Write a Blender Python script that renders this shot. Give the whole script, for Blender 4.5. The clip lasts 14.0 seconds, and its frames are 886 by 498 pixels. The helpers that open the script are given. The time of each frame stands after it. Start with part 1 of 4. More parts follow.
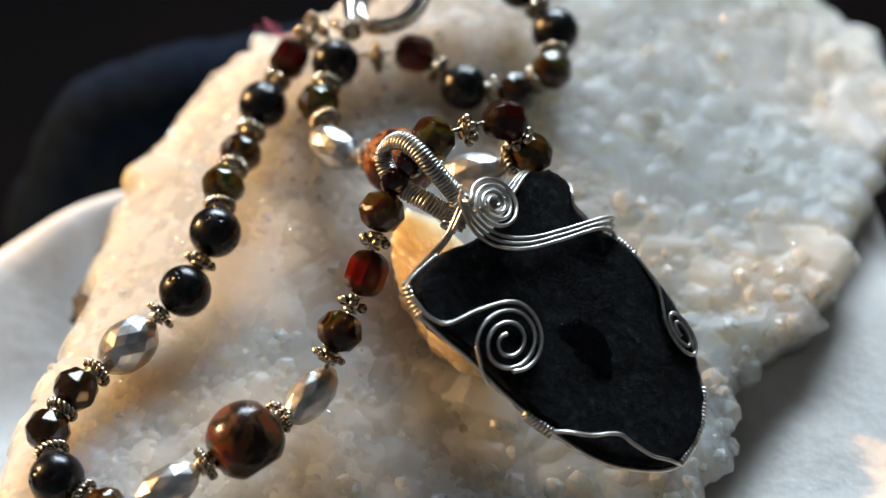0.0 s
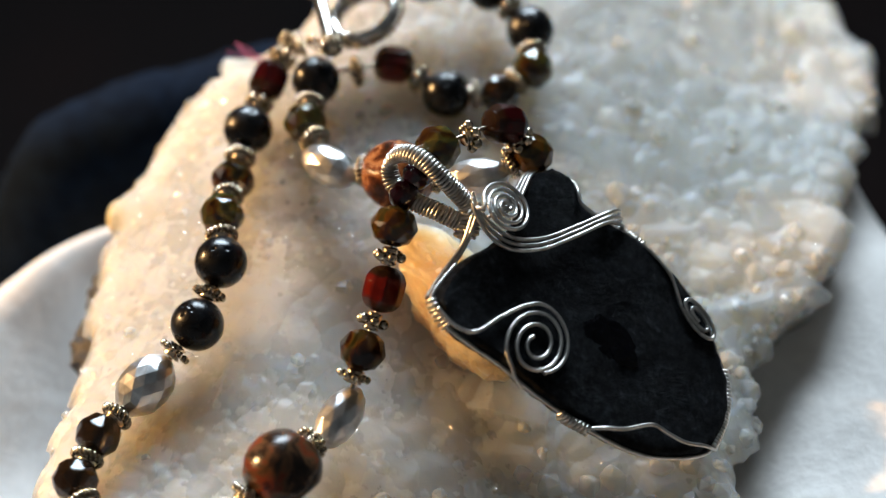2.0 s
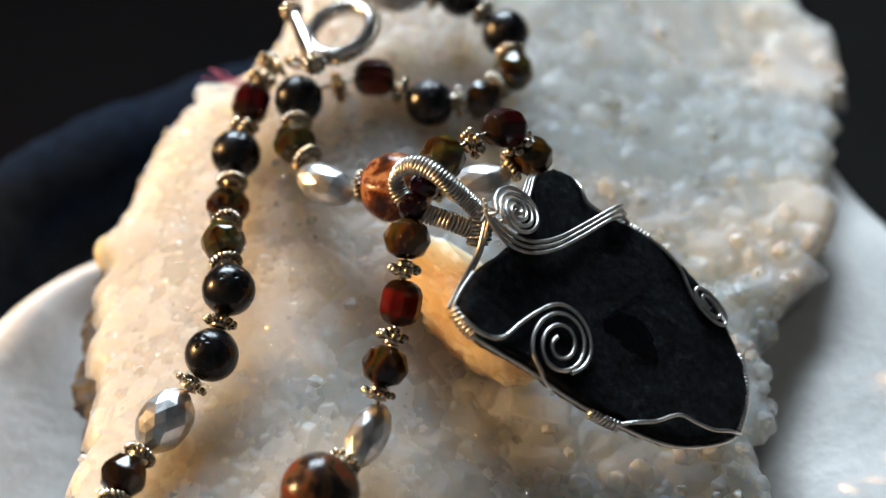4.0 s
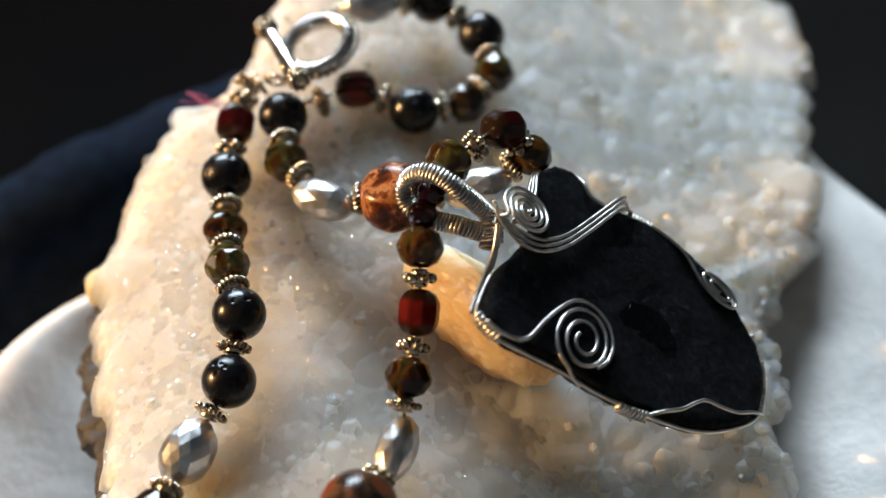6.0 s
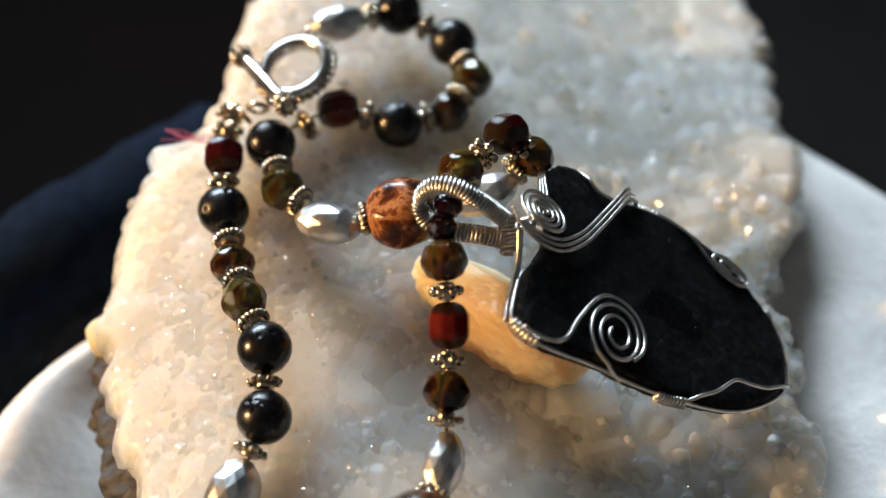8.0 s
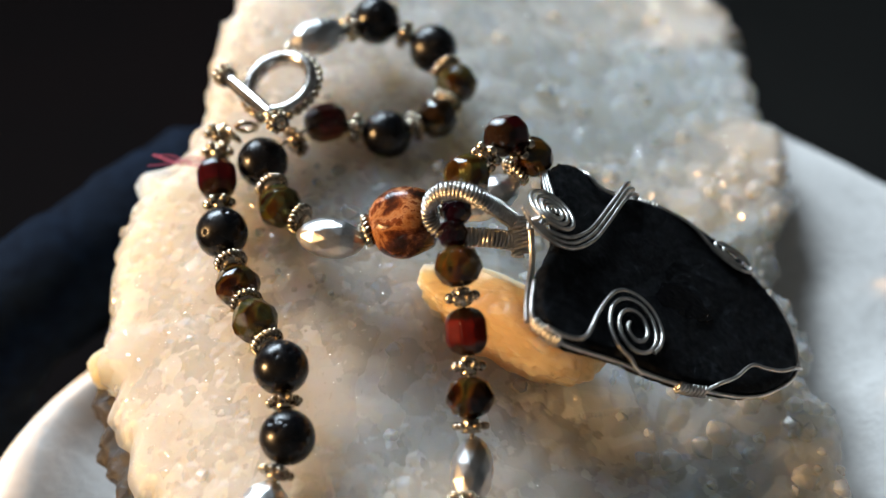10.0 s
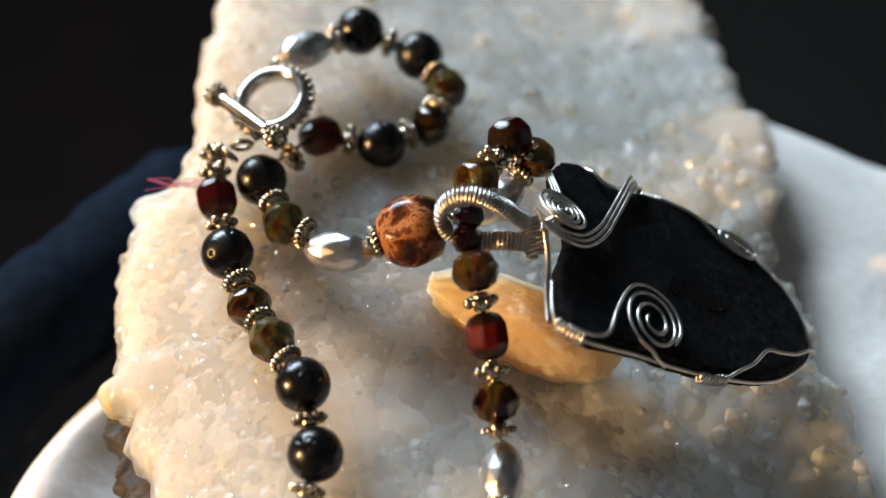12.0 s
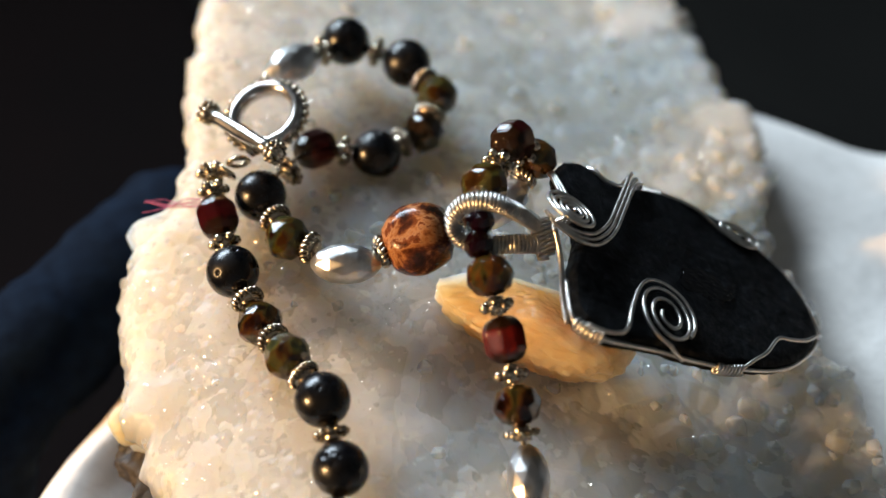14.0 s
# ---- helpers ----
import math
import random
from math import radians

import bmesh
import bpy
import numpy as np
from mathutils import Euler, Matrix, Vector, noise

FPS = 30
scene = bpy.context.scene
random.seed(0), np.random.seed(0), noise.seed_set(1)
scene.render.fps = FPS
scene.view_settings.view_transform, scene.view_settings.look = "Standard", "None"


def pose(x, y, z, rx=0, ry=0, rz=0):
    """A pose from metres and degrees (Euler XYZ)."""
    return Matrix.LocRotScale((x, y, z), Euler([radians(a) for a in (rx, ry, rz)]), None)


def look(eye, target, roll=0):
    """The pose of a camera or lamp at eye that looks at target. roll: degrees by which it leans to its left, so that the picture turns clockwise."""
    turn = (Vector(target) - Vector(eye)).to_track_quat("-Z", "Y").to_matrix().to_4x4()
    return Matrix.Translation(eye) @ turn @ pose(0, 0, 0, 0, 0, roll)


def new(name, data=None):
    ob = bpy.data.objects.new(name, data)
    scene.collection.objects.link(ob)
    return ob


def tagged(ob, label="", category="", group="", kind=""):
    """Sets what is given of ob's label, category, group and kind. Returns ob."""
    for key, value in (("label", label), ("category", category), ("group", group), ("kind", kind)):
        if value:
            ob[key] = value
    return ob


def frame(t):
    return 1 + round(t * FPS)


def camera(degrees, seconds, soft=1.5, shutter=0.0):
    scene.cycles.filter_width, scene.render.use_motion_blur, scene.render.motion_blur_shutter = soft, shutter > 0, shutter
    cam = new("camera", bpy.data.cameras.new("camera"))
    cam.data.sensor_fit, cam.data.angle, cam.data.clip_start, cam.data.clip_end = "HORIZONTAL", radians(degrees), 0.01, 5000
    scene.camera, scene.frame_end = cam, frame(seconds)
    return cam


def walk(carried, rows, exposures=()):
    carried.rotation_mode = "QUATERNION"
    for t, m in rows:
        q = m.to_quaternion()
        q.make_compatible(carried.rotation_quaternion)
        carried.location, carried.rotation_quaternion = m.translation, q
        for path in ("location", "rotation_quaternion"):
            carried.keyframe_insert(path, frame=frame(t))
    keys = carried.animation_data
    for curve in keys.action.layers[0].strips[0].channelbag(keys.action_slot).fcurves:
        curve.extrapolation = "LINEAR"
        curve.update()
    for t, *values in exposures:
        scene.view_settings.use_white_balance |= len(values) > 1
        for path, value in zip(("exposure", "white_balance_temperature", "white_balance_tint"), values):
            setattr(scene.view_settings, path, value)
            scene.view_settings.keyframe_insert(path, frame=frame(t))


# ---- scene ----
cam = camera(27.98, 14.0, soft=1.4)
cam.data.dof.use_dof = True
cam.data.dof.focus_distance = 0.262
cam.data.dof.aperture_fstop = 8.0
PATH = [
    (0.0, pose(0.07455, -0.16982, 0.23768, 41.038, 1.880, 19.493)),
    (0.5, pose(0.06886, -0.17111, 0.23808, 40.935, 1.902, 17.718)),
    (1.0, pose(0.06400, -0.17221, 0.23814, 40.893, 2.007, 16.116)),
    (1.5, pose(0.05880, -0.17362, 0.23800, 40.937, 2.082, 14.419)),
    (2.0, pose(0.05331, -0.17407, 0.23840, 40.804, 2.192, 12.606)),
    (2.5, pose(0.04724, -0.17551, 0.23836, 40.839, 2.176, 10.687)),
    (3.0, pose(0.04115, -0.17609, 0.23848, 40.837, 2.069, 8.966)),
    (5.5, pose(0.01753, -0.17772, 0.23739, 41.020, 1.862, 1.867)),
    (6.0, pose(0.01097, -0.17730, 0.23710, 41.026, 1.844, -0.092)),
    (6.5, pose(0.00441, -0.17665, 0.23782, 40.881, 2.052, -2.369)),
    (7.0, pose(-0.00369, -0.17575, 0.23773, 40.883, 1.893, -4.637)),
    (7.5, pose(-0.01027, -0.17456, 0.23790, 40.826, 1.867, -6.559)),
    (8.0, pose(-0.01662, -0.17339, 0.23795, 40.834, 1.783, -8.458)),
    (10.5, pose(-0.03719, -0.16859, 0.23633, 41.160, 1.865, -15.000)),
    (11.0, pose(-0.04160, -0.16719, 0.23640, 41.141, 1.888, -16.403)),
    (11.5, pose(-0.04547, -0.16605, 0.23620, 41.203, 1.874, -17.661)),
    (12.0, pose(-0.04835, -0.16490, 0.23636, 41.172, 1.891, -18.553)),
    (12.5, pose(-0.05083, -0.16397, 0.23628, 41.207, 1.895, -19.417)),
    (13.0, pose(-0.05459, -0.16253, 0.23632, 41.227, 1.895, -20.591)),
    (13.5, pose(-0.05800, -0.16081, 0.23655, 41.159, 1.897, -21.755)),
    (14.0, pose(-0.06119, -0.15926, 0.23648, 41.174, 1.873, -22.758)),
]
walk(cam, PATH, exposures=[(0.0, 0.0), (7.0, -0.03), (14.0, -0.1)])

# ---- light ----
world = bpy.data.worlds.new("sky")
scene.world = world
world.use_nodes = True
wn = world.node_tree
sky = wn.nodes.new("ShaderNodeTexSky")
sky.sky_type = "NISHITA"
sky.sun_disc = False
sky.sun_elevation = radians(21)
sky.sun_rotation = radians(-90)
wn.links.new(sky.outputs["Color"], wn.nodes["Background"].inputs["Color"])
wn.nodes["Background"].inputs["Strength"].default_value = 0.1

sun = new("sun", bpy.data.lights.new("sun", "SUN"))
sun.data.energy = 6.7
sun.data.angle = radians(0.8)
sun.data.color = (1.0, 0.58, 0.24)
sun.matrix_world = look((-0.933, 0.02, 0.36), (0, 0, 0))

window_lamp = new("window_light", bpy.data.lights.new("window_light", "AREA"))
window_lamp.data.shape = "RECTANGLE"
window_lamp.data.size = 1.1
window_lamp.data.size_y = 0.60
window_lamp.data.energy = 33.0
window_lamp.data.spread = radians(125)
window_lamp.data.color = (0.73, 0.875, 1.0)
window_lamp.matrix_world = look((-0.30, 1.47, 0.94), (0.0, 0.0, 0.02))

MM = 0.001


# ---- materials ----
def material(name):
    m = bpy.data.materials.new(name)
    m.use_nodes = True
    nt = m.node_tree
    return m, nt, nt.nodes["Principled BSDF"]


def node(nt, kind, **values):
    n = nt.nodes.new(kind)
    for key, value in values.items():
        n.inputs[key].default_value = value
    return n


def mapped(nt, scale, detail=4.0, rough=0.55):
    co = nt.nodes.new("ShaderNodeTexCoord")
    n = node(nt, "ShaderNodeTexNoise", Scale=scale, Detail=detail, Roughness=rough)
    nt.links.new(co.outputs["Object"], n.inputs["Vector"])
    return n


def ramp(nt, source, stops):
    r = nt.nodes.new("ShaderNodeValToRGB")
    while len(r.color_ramp.elements) < len(stops):
        r.color_ramp.elements.new(0.5)
    for e, (p, c) in zip(r.color_ramp.elements, stops):
        e.position, e.color = p, (*c, 1)
    nt.links.new(source, r.inputs["Fac"])
    return r


def bump(nt, bsdf, source, strength, distance):
    b = node(nt, "ShaderNodeBump", Strength=strength, Distance=distance)
    nt.links.new(source, b.inputs["Height"])
    nt.links.new(b.outputs["Normal"], bsdf.inputs["Normal"])


def make_quartz(name, tint, body, stain, deep, clear=0.0, crust=False):
    """Milky quartz: pale crystals that let the light wander, each a little different."""
    m, nt, b = material(name)
    n = mapped(nt, 45.0, 5.0)
    r = ramp(nt, n.outputs["Fac"], [(0.30, tint), (0.60, body), (0.78, stain)])
    co = nt.nodes.new("ShaderNodeTexCoord")
    warp = node(nt, "ShaderNodeTexNoise", Scale=160.0, Detail=2.0)
    nt.links.new(co.outputs["Object"], warp.inputs["Vector"])
    shift = nt.nodes.new("ShaderNodeVectorMath")
    shift.operation = "MULTIPLY_ADD"
    shift.inputs[1].default_value = (0.0014, 0.0014, 0.0014)
    nt.links.new(warp.outputs["Color"], shift.inputs[0])
    nt.links.new(co.outputs["Object"], shift.inputs[2])
    if crust:
        cells = nt.nodes.new("ShaderNodeAttribute")
        cells.attribute_name = "clouding"
        cloud = cells.outputs["Fac"]
    else:
        cells = node(nt, "ShaderNodeTexVoronoi", Scale=210.0)
        nt.links.new(shift.outputs["Vector"], cells.inputs["Vector"])
        cloud = cells.outputs["Color"]
    tone = ramp(nt, cloud, [(0.05, deep), (0.95, (1.0, 1.0, 1.0))])
    mix = nt.nodes.new("ShaderNodeMix")
    mix.data_type, mix.blend_type = "RGBA", "MULTIPLY"
    mix.inputs["Factor"].default_value = 1.0
    nt.links.new(r.outputs["Color"], mix.inputs["A"])
    nt.links.new(tone.outputs["Color"], mix.inputs["B"])
    nt.links.new(mix.outputs["Result"], b.inputs["Base Color"])
    b.inputs["Roughness"].default_value = 0.28
    b.inputs["IOR"].default_value = 1.54
    b.inputs["Specular IOR Level"].default_value = 0.13
    b.inputs["Subsurface Weight"].default_value = 1.0
    b.inputs["Subsurface Radius"].default_value = (1.0, 0.80, 0.58)
    b.inputs["Subsurface Scale"].default_value = 0.026 if crust else 0.030
    b.inputs["Alpha"].default_value = 1.0 - clear
    if crust:
        thick = nt.nodes.new("ShaderNodeMapRange")
        thick.inputs["To Min"].default_value = 0.90 - clear
        thick.inputs["To Max"].default_value = 1.10 - clear
        nt.links.new(cloud, thick.inputs["Value"])
        nt.links.new(thick.outputs["Result"], b.inputs["Alpha"])
    facets = node(nt, "ShaderNodeTexVoronoi", Scale=420.0)
    nt.links.new(shift.outputs["Vector"], facets.inputs["Vector"])
    fine = mapped(nt, 1200.0, 3.0)
    add = nt.nodes.new("ShaderNodeMath")
    add.operation = "MULTIPLY_ADD"
    add.inputs[1].default_value = 0.25
    nt.links.new(fine.outputs["Fac"], add.inputs[0])
    nt.links.new(facets.outputs["Distance"], add.inputs[2])
    bump(nt, b, add.outputs["Value"], 0.45 if crust else 0.35, 0.0006)
    return m


QUARTZ = make_quartz("milky_quartz", (0.60, 0.585, 0.545), (0.66, 0.64, 0.595), (0.70, 0.61, 0.47), (0.84, 0.85, 0.86), 0.45, True)
MILKY = make_quartz("milky_core", (0.64, 0.62, 0.57), (0.70, 0.68, 0.63), (0.73, 0.64, 0.50), (0.90, 0.90, 0.90))


def make_clear_quartz(name, alpha, gloss, light, dark):
    m, nt, b = material(name)
    n = mapped(nt, 300.0, 4.0)
    r = ramp(nt, n.outputs["Fac"], [(0.35, dark), (0.65, light)])
    nt.links.new(r.outputs["Color"], b.inputs["Base Color"])
    b.inputs["Roughness"].default_value = 0.16
    b.inputs["IOR"].default_value = 1.54
    b.inputs["Subsurface Weight"].default_value = 1.0
    b.inputs["Subsurface Radius"].default_value = (1.0, 0.85, 0.65)
    b.inputs["Subsurface Scale"].default_value = 0.006
    b.inputs["Alpha"].default_value = alpha
    b.inputs["Specular IOR Level"].default_value = gloss
    return m


CLEAR_QUARTZ = make_clear_quartz("clear_quartz", 0.38, 0.5, (0.62, 0.61, 0.58), (0.46, 0.46, 0.45))


def make_glitter():
    """Water-clear facets: they let the crust show through and gleam where they catch the sun."""
    m, nt, b = material("glittering_quartz")
    clear = nt.nodes.new("ShaderNodeBsdfTransparent")
    gleam = node(nt, "ShaderNodeBsdfAnisotropic", Roughness=0.16)
    n = mapped(nt, 300.0, 3.0)
    r = ramp(nt, n.outputs["Fac"], [(0.35, (0.80, 0.74, 0.66)), (0.65, (1.0, 0.93, 0.84))])
    nt.links.new(r.outputs["Color"], gleam.inputs["Color"])
    mix = node(nt, "ShaderNodeMixShader", Fac=0.11)
    nt.links.new(clear.outputs["BSDF"], mix.inputs[1])
    nt.links.new(gleam.outputs["BSDF"], mix.inputs[2])
    nt.links.new(mix.outputs["Shader"], nt.nodes["Material Output"].inputs["Surface"])
    nt.nodes.remove(b)
    return m


GLITTER_QUARTZ = make_glitter()
CALCITE = make_quartz("honey_calcite", (0.62, 0.38, 0.20), (0.72, 0.48, 0.27), (0.76, 0.57, 0.38), (0.92, 0.89, 0.84), 0.15)


def make_rock():
    m, nt, b = material("dark_matrix_rock")
    n = mapped(nt, 160.0, 8.0, 0.65)
    r = ramp(nt, n.outputs["Fac"], [(0.35, (0.010, 0.009, 0.008)), (0.60, (0.024, 0.018, 0.014)), (0.80, (0.08, 0.068, 0.058))])
    nt.links.new(r.outputs["Color"], b.inputs["Base Color"])
    b.inputs["Roughness"].default_value = 0.42
    bump(nt, b, n.outputs["Fac"], 0.9, 0.0016)
    return m


ROCK = make_rock()


def make_lava():
    m, nt, b = material("black_polished_lava")
    n = mapped(nt, 420.0, 6.0)
    r = ramp(nt, n.outputs["Fac"], [(0.35, (0.002, 0.002, 0.003)), (0.75, (0.006, 0.0062, 0.0075))])
    nt.links.new(r.outputs["Color"], b.inputs["Base Color"])
    rr = ramp(nt, n.outputs["Fac"], [(0.35, (0.20,) * 3), (0.7, (0.36,) * 3)])
    nt.links.new(rr.outputs["Color"], b.inputs["Roughness"])
    b.inputs["Specular IOR Level"].default_value = 0.34
    bump(nt, b, n.outputs["Fac"], 0.14, 0.0002)
    return m


LAVA = make_lava()


def make_glass(name, stops, rough=0.07, gloss=0.52):
    """Fired glass with mottled colour, a little translucent."""
    m, nt, b = material(name)
    co = nt.nodes.new("ShaderNodeTexCoord")
    n = node(nt, "ShaderNodeTexNoise", Scale=230.0, Detail=4.0, Distortion=1.2)
    add = nt.nodes.new("ShaderNodeVectorMath")
    info = nt.nodes.new("ShaderNodeObjectInfo")
    nt.links.new(co.outputs["Object"], add.inputs[0])
    nt.links.new(info.outputs["Random"], add.inputs[1])
    nt.links.new(add.outputs["Vector"], n.inputs["Vector"])
    r = ramp(nt, n.outputs["Fac"], stops)
    nt.links.new(r.outputs["Color"], b.inputs["Base Color"])
    b.inputs["Roughness"].default_value = rough
    b.inputs["IOR"].default_value = 1.52
    b.inputs["Transmission Weight"].default_value = 0.55
    b.inputs["Specular IOR Level"].default_value = gloss
    return m


GREEN_GLASS = make_glass("picasso_green_glass", [(0.36, (0.006, 0.003, 0.0015)), (0.46, (0.070, 0.026, 0.004)), (0.53, (0.11, 0.088, 0.016)), (0.60, (0.050, 0.068, 0.030)), (0.68, (0.020, 0.005, 0.002))])
BROWN_GLASS = make_glass("amber_brown_glass", [(0.34, (0.006, 0.0022, 0.001)), (0.44, (0.030, 0.007, 0.002)), (0.52, (0.13, 0.048, 0.007)), (0.58, (0.060, 0.052, 0.012)), (0.65, (0.010, 0.003, 0.0012))])
DARK_GLASS = make_glass("dark_bronze_glass", [(0.35, (0.008, 0.005, 0.003)), (0.65, (0.040, 0.020, 0.008))])
GARNET = make_glass("garnet", [(0.3, (0.005, 0.0003, 0.0012)), (0.7, (0.022, 0.0007, 0.005))], 0.04, 0.6)


def make_red(name, stops):
    """Ruby glass with a dark bronze coat fired on both ends."""
    m = make_glass(name, stops, 0.12, 0.10)
    nt = m.node_tree
    b = nt.nodes["Principled BSDF"]
    colour = b.inputs["Base Color"].links[0].from_socket
    co = nt.nodes.new("ShaderNodeTexCoord")
    split = nt.nodes.new("ShaderNodeSeparateXYZ")
    nt.links.new(co.outputs["Object"], split.inputs["Vector"])
    size = nt.nodes.new("ShaderNodeMath")
    size.operation = "ABSOLUTE"
    nt.links.new(split.outputs["Z"], size.inputs[0])
    jitter = mapped(nt, 500.0, 3.0)
    reach = nt.nodes.new("ShaderNodeMath")
    reach.operation = "MULTIPLY_ADD"
    reach.inputs[1].default_value = 0.0018
    nt.links.new(jitter.outputs["Fac"], reach.inputs[0])
    nt.links.new(size.outputs["Value"], reach.inputs[2])
    edge = nt.nodes.new("ShaderNodeMapRange")
    edge.inputs["From Min"].default_value = 0.0024
    edge.inputs["From Max"].default_value = 0.0030
    nt.links.new(reach.outputs["Value"], edge.inputs["Value"])
    mix = nt.nodes.new("ShaderNodeMix")
    mix.data_type = "RGBA"
    mix.inputs["B"].default_value = (0.030, 0.014, 0.006, 1)
    nt.links.new(edge.outputs["Result"], mix.inputs["Factor"])
    nt.links.new(colour, mix.inputs["A"])
    nt.links.new(mix.outputs["Result"], b.inputs["Base Color"])
    return m


RED_GLASS = make_red("ruby_red_glass", [(0.30, (0.085, 0.003, 0.0012)), (0.60, (0.19, 0.011, 0.004)), (0.80, (0.05, 0.004, 0.0025))])
MAROON_GLASS = make_red("maroon_glass", [(0.30, (0.020, 0.0012, 0.0014)), (0.60, (0.055, 0.004, 0.005)), (0.80, (0.018, 0.002, 0.002))])


def make_jasper(name, stops):
    m, nt, b = material(name)
    co = nt.nodes.new("ShaderNodeTexCoord")
    info = nt.nodes.new("ShaderNodeObjectInfo")
    add = nt.nodes.new("ShaderNodeVectorMath")
    nt.links.new(co.outputs["Object"], add.inputs[0])
    nt.links.new(info.outputs["Random"], add.inputs[1])
    n = node(nt, "ShaderNodeTexNoise", Scale=190.0, Detail=9.0, Roughness=0.62, Distortion=0.45)
    nt.links.new(add.outputs["Vector"], n.inputs["Vector"])
    r = ramp(nt, n.outputs["Fac"], stops)
    nt.links.new(r.outputs["Color"], b.inputs["Base Color"])
    b.inputs["Roughness"].default_value = 0.22
    b.inputs["Specular IOR Level"].default_value = 0.30
    bump(nt, b, n.outputs["Fac"], 0.4, 0.0004)
    return m


JASPER = make_jasper("red_brown_jasper", [(0.36, (0.012, 0.007, 0.004)), (0.45, (0.050, 0.014, 0.006)), (0.50, (0.13, 0.038, 0.012)), (0.55, (0.30, 0.125, 0.045)), (0.575, (0.30, 0.15, 0.07)), (0.60, (0.15, 0.042, 0.014)), (0.68, (0.030, 0.010, 0.005))])
DARK_JASPER = make_jasper("dark_brown_jasper", [(0.38, (0.006, 0.004, 0.003)), (0.48, (0.022, 0.012, 0.007)), (0.54, (0.075, 0.038, 0.018)), (0.59, (0.13, 0.026, 0.010)), (0.66, (0.020, 0.008, 0.005))])


def make_metal(name, light, dark, rough, scale=500.0):
    m, nt, b = material(name)
    n = mapped(nt, scale, 5.0)
    r = ramp(nt, n.outputs["Fac"], [(0.34, dark), (0.60, light)])
    nt.links.new(r.outputs["Color"], b.inputs["Base Color"])
    b.inputs["Metallic"].default_value = 1.0
    b.inputs["Roughness"].default_value = rough
    bump(nt, b, n.outputs["Fac"], 0.12, 0.00015)
    return m


SILVER = make_metal("bright_silver_wire", (0.66, 0.63, 0.59), (0.40, 0.38, 0.35), 0.34)
ANTIQUE = make_metal("antiqued_pewter", (0.70, 0.60, 0.46), (0.07, 0.055, 0.042), 0.22, 700.0)
POLISHED = make_metal("polished_silver", (0.72, 0.69, 0.66), (0.34, 0.31, 0.29), 0.20)
SILVER_BEAD = make_metal("silvered_bead", (0.74, 0.74, 0.74), (0.42, 0.42, 0.42), 0.31, 300.0)


def make_stone():
    m, nt, b = material("black_rough_stone")
    n = mapped(nt, 330.0, 9.0, 0.8)
    r = ramp(nt, n.outputs["Fac"], [(0.40, (0.0012, 0.0013, 0.0016)), (0.54, (0.0055, 0.0062, 0.0076)), (0.66, (0.032, 0.036, 0.042))])
    nt.links.new(r.outputs["Color"], b.inputs["Base Color"])
    b.inputs["Roughness"].default_value = 0.45
    speck = mapped(nt, 1000.0, 6.0, 0.7)
    shine = ramp(nt, speck.outputs["Fac"], [(0.44, (0.025,) * 3), (0.70, (0.09,) * 3)])
    nt.links.new(shine.outputs["Color"], b.inputs["Specular IOR Level"])
    bump(nt, b, n.outputs["Fac"], 1.0, 0.0012)
    return m


STONE = make_stone()
TOURMALINE, _nt, _b = material("black_tourmaline")
_n = mapped(_nt, 500.0)
_r = ramp(_nt, _n.outputs["Fac"], [(0.3, (0.0006, 0.0006, 0.0008)), (0.7, (0.002, 0.002, 0.003))])
_nt.links.new(_r.outputs["Color"], _b.inputs["Base Color"])
_b.inputs["Roughness"].default_value = 0.22
_b.inputs["Specular IOR Level"].default_value = 0.22


def make_cloth(name, light, dark, scale, sheen=0.0, gloss=0.15):
    m, nt, b = material(name)
    n = mapped(nt, scale, 6.0)
    r = ramp(nt, n.outputs["Fac"], [(0.3, dark), (0.7, light)])
    nt.links.new(r.outputs["Color"], b.inputs["Base Color"])
    b.inputs["Roughness"].default_value = 0.9
    b.inputs["Sheen Weight"].default_value = sheen
    b.inputs["Specular IOR Level"].default_value = gloss
    bump(nt, b, n.outputs["Fac"], 0.4, 0.0006)
    return m


WHITE_CLOTH = make_cloth("white_cotton", (0.76, 0.73, 0.70), (0.68, 0.65, 0.62), 400.0, 0.05)
NAVY_CLOTH = make_cloth("navy_fabric", (0.0045, 0.0105, 0.024), (0.0022, 0.005, 0.012), 300.0, 0.0, 0.04)
# floor brown taken down to near black: its deep shade is in the colour
FLOOR_MAT = make_cloth("shaded_brown_floor", (0.014, 0.0135, 0.012), (0.008, 0.0077, 0.007), 6.0)
# rug red lowered almost to black, with the room's shade painted in
RUG_MAT = make_cloth("shaded_red_rug", (0.006, 0.0018, 0.0013), (0.0016, 0.0009, 0.0008), 5.0)
PLASTER = make_cloth("brown_plaster", (0.28, 0.265, 0.245), (0.225, 0.21, 0.195), 3.0)
CEILING_MAT = make_cloth("ceiling_plaster", (0.66, 0.62, 0.57), (0.58, 0.545, 0.50), 3.0)
THREAD = make_cloth("plum_thread", (0.36, 0.10, 0.18), (0.24, 0.06, 0.12), 900.0)


# ---- building helpers ----
def part(name, bm, mat, parent=None, label="", smooth=True, at=None):
    me = bpy.data.meshes.new(name)
    bm.to_mesh(me)
    bm.free()
    return part_mesh(name, me, mat, parent, label, smooth, at)


